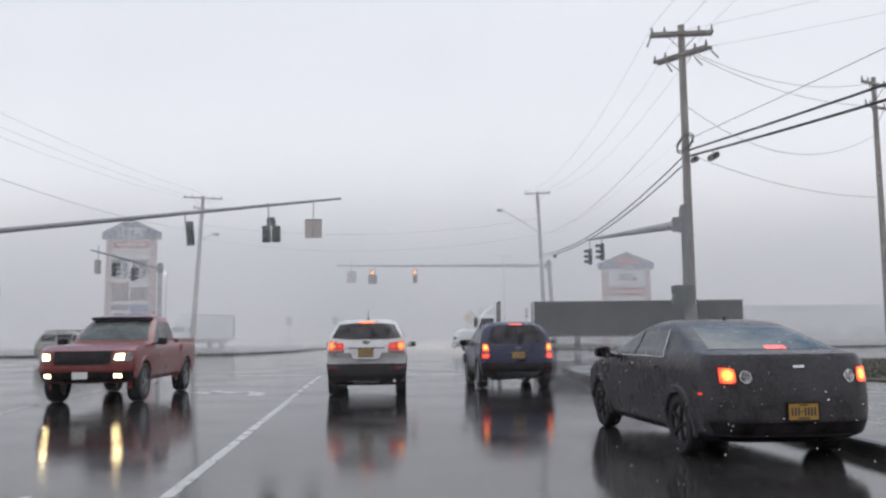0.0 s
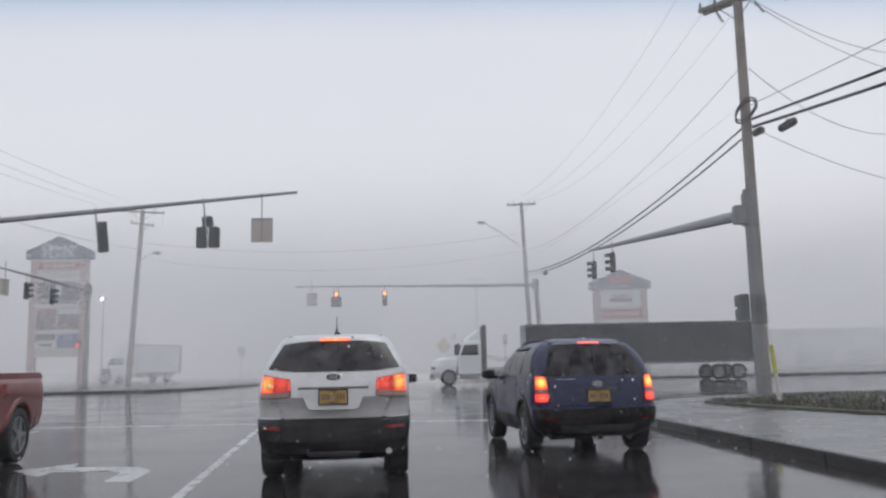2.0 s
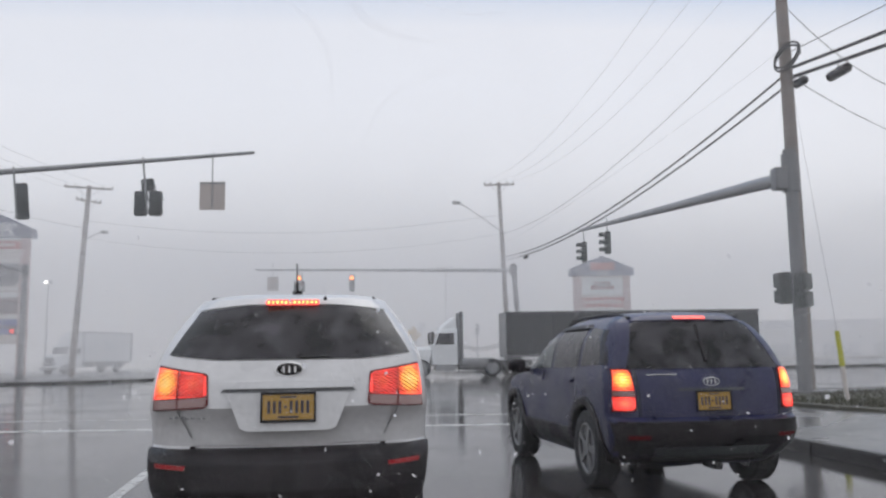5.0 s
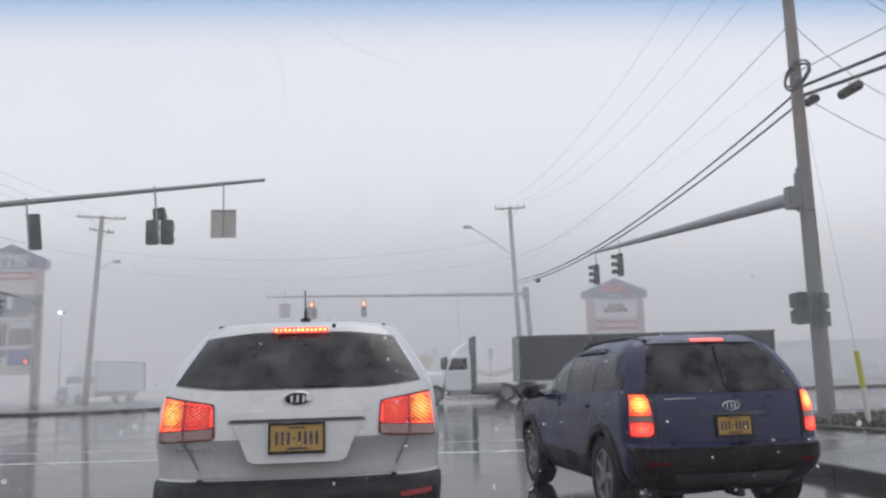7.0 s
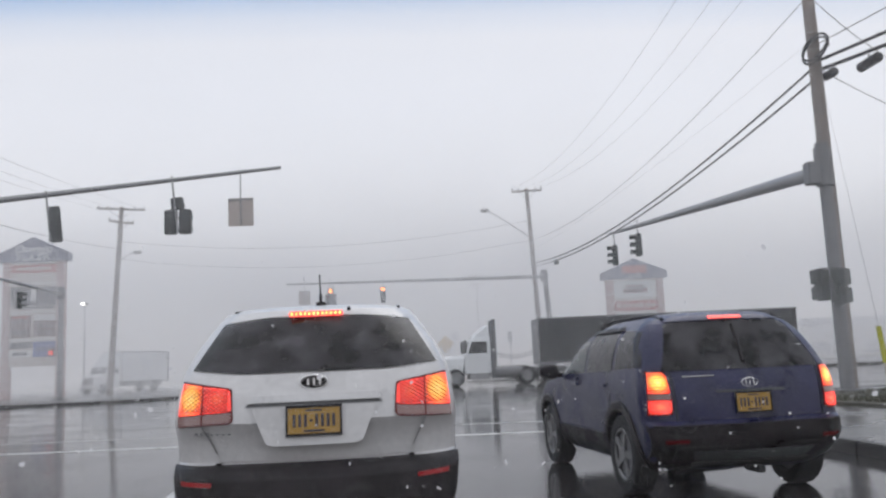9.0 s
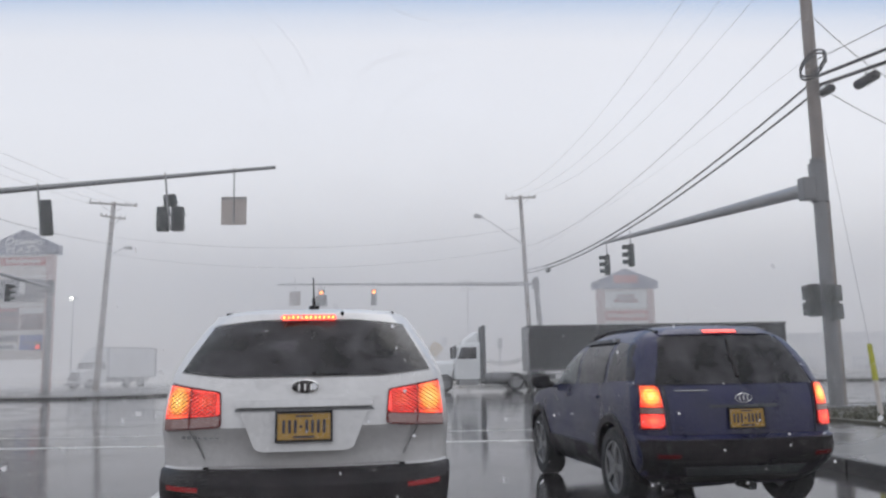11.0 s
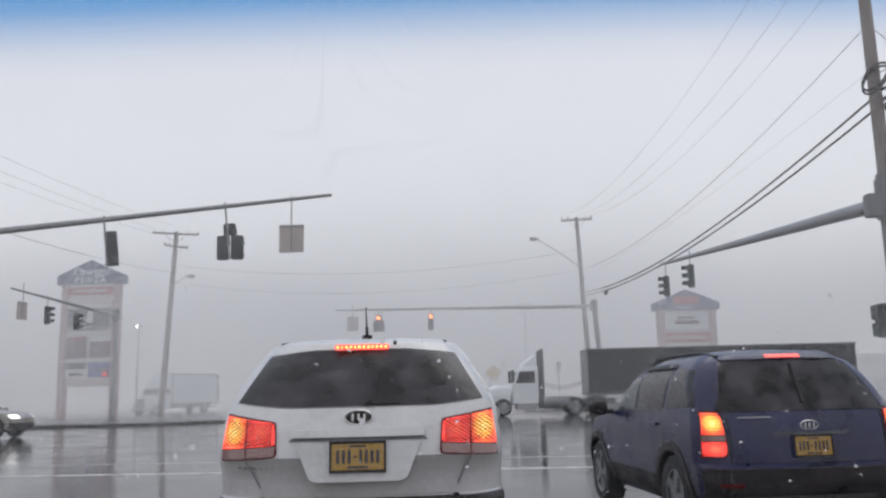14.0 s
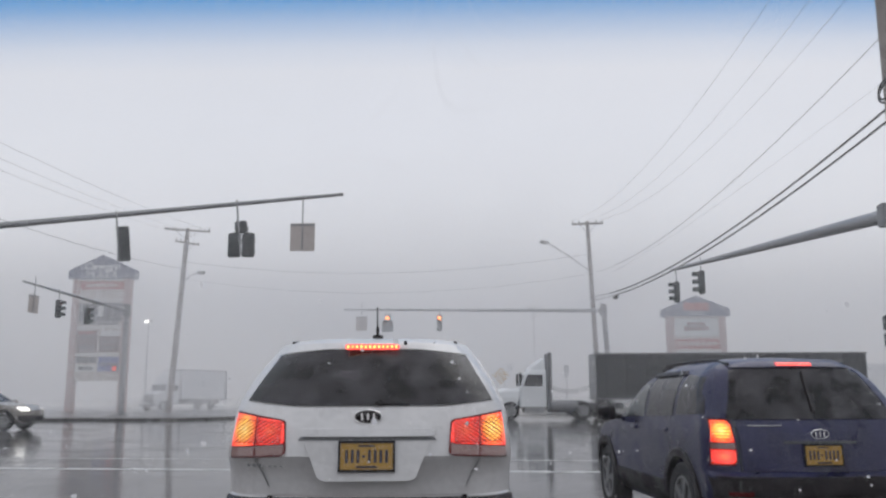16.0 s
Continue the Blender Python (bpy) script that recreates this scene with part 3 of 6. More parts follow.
def utility_pole(x, y, h, label, bars=(), lamp=None, r=0.17, lean=0.0, gear=False, double=False, strain=(), drop=1.3):
    """A wooden pole with cross-arms (height, half length, turn) and, if asked, a street lamp on a bracket (dx, dy, height)."""
    p = thing("utility_pole", pose(x, y, 0, 0, lean, 0), label, "utility pole", "utility poles")
    part("shaft", tubed((0, 0, -0.3), (0, 0, h), r, r * 0.7, seg=18), WOOD, p)
    for z, half, turn in bars:
        m = Matrix.Translation((0, 0, z)) @ Matrix.Rotation(radians(turn), 4, "Z")
        bm = box(bmesh.new(), -half, half, -0.20, -0.09, -0.07, 0.07, 0.012, m)
        c = part("cross_arm", bm, WOOD, p)
        if double:
            part("cross_arm", box(bmesh.new(), -half, half, 0.09, 0.20, -0.07, 0.07, 0.012, m), WOOD, p)
        b = bmesh.new()
        for s in (-1, 1):
            tube(b, m @ Vector((s * half * 0.55, -0.15, -0.03)), m @ Vector((0, -0.12, -0.75)), 0.018, seg=6)
        part("brace", b, STEEL_DARK, p)
        for k in (-0.95, -0.55, 0.55, 0.95):
            b = bmesh.new()
            insulator(b, 0, 0, 0)
            b.transform(m @ Matrix.Translation((half * k, -0.145, 0.06)))
            part("insulator", b, STEEL_DARK, p)
    if lamp:
        dx, dy, z = lamp
        pts = [Vector((0, 0, z - drop)).lerp(Vector((dx, dy, z)), u) + Vector((0, 0, 0.14 * math.sin(u * math.pi * 0.75))) for u in [i / 8 for i in range(9)]]
        part("lamp_bracket", sweep(bmesh.new(), pts, 0.035), STEEL, p)
        d = Vector((dx, dy, 0)).normalized()
        e = pts[-1]
        m = Matrix.Translation(e) @ Matrix.Rotation(math.atan2(d.y, d.x), 4, "Z")
        part("lamp_head", box(bmesh.new(), -0.1, 0.65, -0.16, 0.16, -0.1, 0.08, 0.05, m), STEEL, p)
        part("lamp_glass", box(bmesh.new(), 0.12, 0.58, -0.12, 0.12, -0.16, -0.095, 0.02, m), LENS_CLEAR, p)
    for a, b in strain:
        a, b = Vector(a), Vector(b)
        bm = tube(bmesh.new(), a, b, 0.014, seg=6)
        for k in range(5):
            disc(bm, a.lerp(b, 0.35 + 0.14 * k), b - a, 0.05, 0.035, 10)
        part("strain_insulator", bm, STEEL_DARK, p)
    if gear:
        part("ground_wire_guard", boxed(-0.03, 0.03, -0.185, -0.15, 0.2, 3.0), STEEL_DARK, p)
    return p


utility_pole(9.97, 34.6, 14.3, "tall weathered wooden utility pole with two cross-arms", [(13.92, 1.3, -5), (13.0, 1.35, -51)], r=0.20, gear=True, double=True,
             strain=[((0.80, -0.95, 13.0), (1.30, -0.75, 12.62)), ((0.35, -0.25, 12.95), (0.82, -0.1, 12.5)), ((-0.62, 0.5, 12.95), (-0.25, 0.7, 12.5)), ((-1.27, -0.2, 13.9), (-1.42, 0.2, 13.42))])
utility_pole(21.8, 42.0, 14.2, "wooden utility pole by the cross street", [(13.8, 1.2, 30), (12.6, 1.0, 30)])
utility_pole(8.62, 75.4, 14.2, "far wooden utility pole with a street lamp", [(14.0, 1.15, 0)], lamp=(-3.5, -3.6, 12.0), r=0.2, lean=-2.0, drop=1.6)
utility_pole(-24.62, 80.6, 15.0, "leaning wooden utility pole with a street lamp beyond the junction", [(14.8, 1.85, 5), (13.75, 1.0, 40)], lamp=(1.6, -1.0, 11.15), r=0.25, lean=3.2, drop=0.6)
utility_pole(8.4, 128.0, 13.5, "far hazy wooden utility pole", [(13.2, 1.1, 0), (12.0, 1.0, 0)])

wire("conductor", [(10.1, 34.8, 9.4), (24.0, -2.0, 12.9)], 0.012, sag=0.3, label="thin grey overhead wire between poles")

# street-side cable along the road, with its slack coil and splice cans
LOOP = [(9.86 + 0.30 * math.cos(a) + 0.1 * math.sin(a), 34.29 - 0.1 * math.cos(a), 9.04 + 0.37 * math.sin(a) + 0.12 * math.cos(a) + 0.004 * i) for i, a in [(i, 2 * math.pi * i / 24) for i in range(50)]]
coil = tagged(part("cable_coil", sweep(bmesh.new(), LOOP, 0.03), CABLE), "black coil of slack cable tied to the pole", "cable")
for dz, dx, sag, r in ((0.0, 0.0, 0.25, 0.045), (-0.22, 0.1, 0.55, 0.05)):
    wire("street_cable", [(10.0 + dx, 34.75, 8.9 + dz), (23.5 + dx, -4.0, 9.2 + dz)], r, sag=sag, label="thick black cable strung along the road")
for dz, dx, sag, r in ((-0.08, 0.0, 1.05, 0.032), (-0.32, 0.12, 0.95, 0.032)):
    wire("street_cable", [(10.0 + dx, 34.8, 8.85 + dz), (8.1 + dx, 75.3, 8.55 + dz)], r, sag=sag, label="thick black cable strung along the road")


def splice(x, y, z, l, r, label):
    bm = tube(bmesh.new(), (x, y - l / 2, z), (x, y + l / 2, z + 0.02), r, seg=12)
    tube(bm, (x, y - l / 2 - 0.09, z - 0.01), (x, y - l / 2, z), r * 0.5, r, seg=12)
    tube(bm, (x, y + l / 2, z + 0.02), (x, y + l / 2 + 0.09, z + 0.03), r, r * 0.5, seg=12)
    tube(bm, (x, y, z), (x, y, z + 0.22), 0.02, seg=6)
    tagged(part("splice_case", bm, TRIM), label, "splice case")


splice(10.70, 33.3, 8.35, 0.80, 0.13, "black splice case hung under the cable")
splice(10.30, 34.5, 8.48, 0.45, 0.12, "small black can on the pole")
splice(8.58, 67.3, 7.52, 0.7, 0.12, "black splice case hung under the far cable")
# conductors between the cross-arms, along the road and across it
for dx in (-1.28, 0.0, 1.15):
    wire("conductor", [(14.5 + dx, -60, 15.0), (9.97 + dx, 34.5, 14.2)], 0.006, sag=0.5, label="thin grey overhead wire between poles")
    wire("conductor", [(9.97 + dx, 34.5, 14.2), (8.12 + dx * 0.86, 75.3, 14.3)], 0.0055, sag=1.7, label="thin grey overhead wire between poles")
wire("conductor", [(10.1, 34.9, 10.85), (8.1, 75.3, 10.2)], 0.0095, sag=1.2, label="thin grey overhead wire between poles")
wire("conductor", [(10.1, 34.9, 9.6), (8.1, 75.3, 9.4)], 0.003, sag=0.4, label="thin grey overhead wire between poles")
for z0, z1, s in ((13.3, 12.7, 0.6), (13.4, 13.9, 0.8), (10.85, 11.2, 1.5), (8.8, 8.0, 0.45)):
    wire("conductor", [(10.2, 34.9, z0), (21.7, 41.9, z1)], 0.011, sag=s, label="thin grey overhead wire between poles")
for z0, z1, s in ((13.3, 14.0, 0.5), (14.2, 15.2, 0.4)):
    wire("conductor", [(10.2, 34.9, z0), (30.0, 20.0, z1)], 0.005, sag=s, label="thin grey overhead wire between poles")
for z0, z1, s, r in ((12.2, 11.7, 1.2, 0.011), (10.8, 10.2, 1.3, 0.008)):
    wire("conductor", [(-24.0, 80.6, z0), (8.05, 75.3, z1)], r, sag=s, label="thin wire across the road")
for dx, z in ((-1.6, 14.7), (0.0, 14.6), (1.6, 14.7)):
    wire("conductor", [(-23.8 + dx, 80.6, z + 0.1), (-26.5 + dx, 20.0, 14.0)], 0.007, sag=1.0, label="thin grey overhead wire between poles")
wire("conductor", [(-24.0, 80.6, 11.6), (-26.0, 30.0, 11.1)], 0.014, sag=1.0, label="black overhead cable beside the road")


def signal_head(bm_parent, x, y, z, face, lit=None, lenses=3, size=0.30, name="traffic_light", rod=0.62, pipe=None, swing=0.0):
    """A stack of lamps with visors; z is the top; face: heading of the lens side in degrees from +y, counter-clockwise;
    pipe: sideways place of a mounting pipe down the back; swing: lean in the wind."""
    h = thing(name, pose(x, y, z, 0, swing, 0) @ pose(0, 0, 0, 0, 0, face), "dark three-lamp traffic signal hung from a mast arm", "traffic light", "traffic lights")
    hh = lenses * size * 1.12
    part("housing", boxed(-size * .55, size * .55, -0.11, 0.11, -hh, 0, 0.03), HOUSING, h)
    for k in range(lenses):
        zc = -size * 1.12 * (k + 0.5)
        part("lens", disc(bmesh.new(), (0, 0.115, zc), (0, 1, 0), size * 0.40, 0.02, 18), SIGNAL_RED if lit == k else TAIL_DIM if k == 0 else HOUSING, h)
        bm = bmesh.new()
        rows = []
        for i in range(13):
            a = math.pi * (-0.12 + 1.24 * i / 12)
            c, s = math.cos(a) * size * 0.44, math.sin(a) * size * 0.44
            rows.append([bm.verts.new((c, 0.11, zc + s)), bm.verts.new((c, 0.11 + 0.26, zc + s * 0.98)), bm.verts.new((c * .96, 0.11 + 0.26, zc + s * 0.94)), bm.verts.new((c * .96, 0.11, zc + s * 0.96))])
        for a, b in zip(rows[:-1], rows[1:]):
            for i in range(4):
                bm.faces.new((a[i], a[(i + 1) % 4], b[(i + 1) % 4], b[i]))
        part("visor", bm, HOUSING, h)
    if pipe is None:
        part("hanger", tubed((0, 0, -0.02), (0, 0, rod), 0.022, seg=8), STEEL, h)
    else:
        part("hanger", tubed((pipe, -0.145, -max(hh, 1.2)), (pipe, -0.12, rod), 0.032, seg=10), STEEL, h, "pale steel mounting pipe")
        for zc in (-0.06, 0.06 - hh):
            part("bracket", boxed(pipe - 0.05, pipe + 0.05, -0.175, -0.1, zc - 0.025, zc + 0.025, 0.006), STEEL, h)
    return h


def mast(name, x, y, h, tip, r=0.17, arm_r=0.12, label="", arm_z=None, foot=0.0, arm_from=(0.0, 0.0), band=1.35, sleeve=0.35):
    """A steel pole with a long tapering arm to the tip."""
    p = thing(name, pose(x, y, 0), label, "signal mast", "signal masts")
    part("post", tubed((foot, 0, -0.1), (0, 0, h), r, r * 0.85, seg=20), STEEL_DARK, p)
    part("base_plate", boxed(foot - r * 1.7, foot + r * 1.7, -r * 1.7, r * 1.7, 0.1, 0.2, 0.01), STEEL_DARK, p)
    part("post_cap", disc(bmesh.new(), (0, 0, h + 0.03), (0, 0, 1), r * 0.95, 0.07), STEEL_DARK, p)
    az = arm_z if arm_z is not None else h - 0.35
    a, b = Vector((*arm_from, az)), Vector(tip) - Vector((x, y, 0))
    part("mast_arm", tubed(a, b, arm_r, arm_r * 0.38, seg=16), STEEL, p)
    part("collar", tubed((0, 0, az - 0.35), (0, 0, az + sleeve), r * band, seg=20), STEEL_DARK, p)
    return p


def hung_plate(x, y, z, w, h, label, turn=0):
    p = thing("hanging_sign", pose(x, y, z, 0, 0, turn), label, "traffic sign")
    part("sign_panel", boxed(-w / 2, w / 2, -0.012, 0.012, -h, 0, 0.01), PLATE_BACK, p)
    part("hanger", tubed((0, -0.03, -h * 0.95), (0, -0.03, 1.0), 0.022, seg=8), STEEL, p)
    part("hanger_rail", boxed(-w / 2, w / 2, -0.035, -0.012, -0.08, -0.03), STEEL, p)


def walk_signal(x, y, z, turn, label="black pedestrian signal box on a pole", lit=False, h=0.26):
    p = thing("pedestrian_signal", pose(x, y, z, 0, 0, turn), label, "pedestrian signal")
    part("housing", boxed(-0.17, 0.17, -0.12, 0.12, -h, h, 0.03), HOUSING, p)
    part("visor", boxed(-0.17, 0.17, 0.12, 0.22, 0.02, h - 0.03, 0.02), HOUSING, p)
    if h > 0.3:
        part("visor", boxed(-0.17, 0.17, 0.12, 0.22, -h + 0.03, -0.05, 0.02), HOUSING, p)
    part("lens", boxed(-0.12, 0.12, 0.135, 0.15, -0.2, 0.05), WALK_RED if lit else HOUSING, p)
    part("mounting", tubed((-0.22, 0, 0.2), (0.22, 0, 0.2), 0.025), STEEL_DARK, p)


# mast over our approach, from the far side of the oncoming lanes
mast("signal_mast", -23.1, 41.4, 7.2, (-5.33, 41.4, 8.15), r=0.2, arm_r=0.15, label="grey steel mast with a long arm over the road", arm_z=6.65)
signal_head(None, -12.90, 41.4, 7.07, 14, size=0.355, rod=0.55, pipe=-0.17, swing=-6)
for dx in (-0.24, 0.24):
    signal_head(None, -8.79 + dx, 41.42, 6.81, 0, lenses=2, size=0.365, rod=0.06)
signal_head(None, -8.82, 41.36, 7.215, 0, lenses=1, size=0.36, rod=0.74, pipe=-0.06, swing=-6)
hung_plate(-6.7, 41.4, 7.14, 0.84, 0.96, "square sign seen from its bare metal back")
walk_signal(-22.4, 41.4, 3.7, 90)
# mast beyond the junction
mast("signal_mast", 8.75, 73.4, 7.7, (-9.75, 73.4, 7.45), r=0.2, arm_r=0.14, label="grey steel mast with a long arm beyond the junction", arm_z=7.28, foot=0.45)
signal_head(None, -2.92, 73.2, 7.0, 180, lit=0, size=0.34)
for dx in (-0.2, 0.2):
    signal_head(None, -6.62 + dx, 73.2, 6.6, 180, lenses=2, size=0.34)
signal_head(None, -6.62, 73.2, 7.0, 180, lit=0, lenses=1, size=0.34)
hung_plate(-8.5, 73.4, 6.95, 0.8, 1.0, "square hanging sign on the far mast arm")
walk_signal(9.3, 73.2, 3.3, 180, lit=True)
# near right-hand mast, its arm over the side street
mast("signal_mast", 9.70, 34.22, 6.47, (9.15, 55.0, 7.45), r=0.178, arm_r=0.185, label="thick grey steel mast before the wooden pole", arm_z=5.74, arm_from=(-0.30, 0.16), band=1.25, sleeve=0.66)
signal_head(None, 9.2, 54.4, 6.78, 90)
signal_head(None, 9.2, 50.1, 6.68, 90)
walk_signal(9.29, 34.15, 2.84, 95, h=0.41)
walk_signal(9.56, 33.80, 2.76, 215, h=0.45)
box_bm = boxed(9.20, 9.53, 34.02, 34.36, 5.44, 6.02, 0.02)
tagged(part("junction_box", box_bm, STEEL_DARK), "grey steel junction box on the mast", "junction box")
# far left-hand mast
mast("signal_mast", -24.15, 70.0, 7.5, (-24.15, 56.3, 7.28), r=0.2, arm_r=0.13, label="grey steel mast by the plaza sign", arm_z=7.1)
signal_head(None, -24.15, 60.3, 6.75, 270)
signal_head(None, -24.15, 64.0, 6.7, 270)
hung_plate(-24.15, 57.5, 6.7, 0.8, 0.95, "square hanging sign seen edge-on", 80)
walk_signal(-24.6, 69.7, 3.3, 180, lit=True)


# ---- plaza signs ----
def pylon(x, y, width, eave, peak, panels, label, turn=0.0, post=0.55, foot=0.0, two_word=True):
    """A tall shopping sign: two posts, framed panels between them and a gabled roof board."""
    p = thing("plaza_sign", pose(x, y, 0, 0, 0, turn), label, "pylon sign", "plaza signs")
    w = width / 2
    for s in (-1, 1):
        part("post", boxed(s * w * 0.86 - post / 2, s * w * 0.86 + post / 2, -0.35, 0.35, -0.1, eave, 0.03), SIGN_PINK, p)
    part("back_panel", boxed(-w * 0.86, w * 0.86, -0.2, 0.2, foot, eave, 0.01), SIGN_CREAM, p)
    bm = bmesh.new()
    prof = [(-w * 1.12, eave), (-w * 1.12, eave + 0.35 * (peak - eave)), (0, peak), (w * 1.12, eave + 0.35 * (peak - eave)), (w * 1.12, eave)]
    for yy in (-0.45, 0.45):
        bm.faces.new([bm.verts.new((a, yy, b)) for a, b in prof])
    bm.verts.ensure_lookup_table()
    for i in range(5):
        j = (i + 1) % 5
        bm.faces.new((bm.verts[i], bm.verts[j], bm.verts[5 + j], bm.verts[5 + i]))
    part("gable", bm, SIGN_BLUE, p, "slate blue gable board with pale lettering", smooth=False)
    for x0, x1, z0, z1, m in panels:
        part("sign_panel", boxed(x0 * w, x1 * w, -0.27, -0.2, z0, z1, 0.015), m, p)
    return p


def letters(text, parent, x, z, size, material, y=-0.47, shear=0.0, name="lettering", spacing=1.0):
    cu = bpy.data.curves.new(name, "FONT")
    cu.body, cu.size, cu.extrude, cu.align_x, cu.shear, cu.space_character, cu.offset = text, size, 0.015, "CENTER", shear, spacing, 0.012
    cu.materials.append(material)
    o = new(name, cu)
    o.parent = parent
    o.matrix_basis = pose(x, y, z, 90, 0, 0)
    return o


ps = pylon(-31.4, 82.7, 5.0, 11.1, 13.1, [
    (-0.72, 0.72, 10.2, 10.85, SIGN_RED), (-0.78, 0.78, 10.96, 11.08, SIGN_WHITE), (-0.78, 0.78, 9.25, 9.36, SIGN_WHITE),
    (-0.72, 0.0, 7.5, 9.05, SIGN_DARK), (0.03, 0.72, 7.5, 9.05, SIGN_GREY), (-0.78, 0.78, 6.95, 7.08, SIGN_WHITE),
    (-0.72, -0.05, 4.95, 6.75, SIGN_BROWN), (0.02, 0.72, 5.0, 6.3, SIGN_BROWN), (-0.78, 0.78, 4.72, 4.88, SIGN_WHITE),
    (-0.72, -0.05, 4.1, 4.6, SIGN_DARK), (0.02, 0.72, 3.4, 4.6, SIGN_TEAL), (-0.72, -0.05, 3.4, 3.95, SIGN_WHITE)],
    "tall plaza sign with a slate-blue gable and faded panels", foot=2.65)
letters("Oswego", ps, 0.0, 11.82, 0.9, SIGN_WHITE, shear=0.25)
letters("PLAZA", ps, 0.0, 11.2, 0.74, SIGN_WHITE, spacing=1.3)
BARS = [(-0.55, 0.55, 10.42, 10.66, SIGN_CREAM), (-0.08, 0.1, 7.9, 9.0, SIGN_WHITE), (-0.6, 0.62, 7.25, 7.42, SIGN_GREY), (0.06, 0.7, 6.3, 6.75, SIGN_WHITE), (-0.66, -0.12, 5.3, 5.5, SIGN_DARK), (-0.66, -0.12, 6.5, 6.68, SIGN_RED), (-0.6, -0.2, 8.3, 8.5, SIGN_GREY), (0.16, 0.62, 8.3, 8.5, SIGN_DARK), (-0.62, -0.15, 6.2, 6.4, SIGN_GREY),
        (0.1, 0.64, 5.75, 5.9, SIGN_GREY), (0.1, 0.64, 5.3, 5.45, SIGN_DARK), (0.1, 0.64, 3.9, 4.05, SIGN_GREY), (-0.6, -0.15, 3.55, 3.8, SIGN_DARK)]
for x0, x1, z0, z1, m in BARS:
    part("lettering_bar", boxed(x0 * 2.5, x1 * 2.5, -0.29, -0.265, z0, z1), m, ps)
pr = pylon(16.35, 77.5, 4.47, 7.2, 8.75, [
    (-0.78, 0.78, 5.75, 7.05, SIGN_WHITE), (-0.78, 0.78, 4.75, 5.5, SIGN_RED), (-0.78, 0.78, 3.9, 4.55, SIGN_WHITE), (-0.78, 0.78, 2.6, 3.8, SIGN_TEAL), (-0.42, 0.42, 6.1, 6.45, SIGN_RED), (-0.3, 0.3, 6.5, 6.75, SIGN_RED)],
    "plaza sign with a blue gable and a white and red board", foot=2.5)
part("gable_panel", boxed(-0.95, 0.95, -0.5, -0.44, 7.62, 8.2, 0.01), SIGN_RED, pr)
letters("PLAZA", pr, 0.0, 7.27, 0.34, SIGN_WHITE)
for i in range(7):
    part("lettering_bar", boxed(-1.5 + i * 0.44, -1.18 + i * 0.44, -0.31, -0.265, 5.0, 5.28), SIGN_CREAM, pr)

# ---- far things ----
store = thing("shop_building", pose(0, 0, 0), "long low pale shop building with a red fascia sign", "building")
part("wall", boxed(19, 95, 112, 150, 0, 3.9, 0.02), WALL, store)
part("roof", boxed(18.6, 95.4, 111.4, 150.4, 3.9, 4.8, 0.02), WALL_DARK, store)
part("fascia_sign", boxed(29.1, 39.0, 111.0, 111.4, 2.3, 3.5, 0.02), SIGN_RED, store, "long red fascia sign")
for i in range(11):
    x = 21 + i * 6.4
    wdw = part("shop_window", boxed(x, x + 4.6, 111.9, 112.0, 0.5, 1.95), WINDOW_DARK, store)
    part("frame", boxed(x + 2.2, x + 2.4, 111.8, 111.9, 0.5, 1.95), WALL, wdw)
sg = thing("warning_sign", pose(2.5, 98, 0), "yellow diamond warning sign on two thin posts", "traffic sign")
for s in (-0.35, 0.35):
    part("post", tubed((s, 0.05, 0), (s, 0.05, 3.2), 0.04), STEEL, sg)
part("sign_panel", boxed(-0.62, 0.62, -0.02, 0.02, -0.62, 0.62, 0.02, m=Matrix.Translation((0, 0, 3.3)) @ Matrix.Rotation(radians(45), 4, "Y")), YELLOW, sg)
fs = thing("signal_post", pose(9.0, 98, 0), "far hazy traffic signal on a thin post", "traffic light")
part("post", tubed((0, 0.1, 0), (0, 0.1, 3.4), 0.06), STEEL_DARK, fs)
part("housing", boxed(-0.2, 0.2, -0.15, 0.15, 3.25, 4.3, 0.03), HOUSING, fs)
for k in range(3):
    part("visor", tubed((0, -0.15, 3.45 + k * 0.33), (0, -0.36, 3.43 + k * 0.33), 0.13, seg=14, caps=False), HOUSING, fs)
fb = thing("roadside_board", pose(18.2, 110, 0), "small dark board on two posts by the far lot", "sign board")
for q in (-0.7, 0.7):
    part("post", tubed((q, 0.1, 0), (q, 0.1, 4.0), 0.06), STEEL_DARK, fb)
part("board", boxed(-1.2, 1.2, -0.05, 0.05, 3.15, 3.75, 0.02), SIGN_DARK, fb)
part("crown", boxed(-0.45, 0.45, -0.05, 0.05, 3.78, 4.25, 0.02), SIGN_DARK, fb)
gr = thing("guard_rail", pose(0, 0, 0), "grey steel guard rail along the far verge", "guard rail")
for i in range(12):
    part("post", boxed(4.4 + i * 1.6, 4.55 + i * 1.6, 104, 104.15, 0, 0.8), STEEL_DARK, gr)
part("rail", boxed(4, 23.2, 103.85, 104.0, 0.45, 0.8, 0.03), STEEL, gr)
lp = thing("lot_lamp", pose(-32.4, 96, 0), "thin parking lot lamp, lit white", "street lamp")
part("post", tubed((0, 0, 0), (0, 0, 8.6), 0.09, 0.06), STEEL, lp)
part("lamp_head", boxed(-0.3, 0.3, -0.5, 0.3, 8.6, 8.85, 0.04), STEEL_DARK, lp)
part("lamp_lens", boxed(-0.16, 0.16, -0.56, -0.5, 8.5, 8.8, 0.02), LAMP, lp)
gg = thing("guy_guard", pose(8.36, 29.97, 0.18), "guy wire guard, yellow above and weathered pale below", "guy guard")
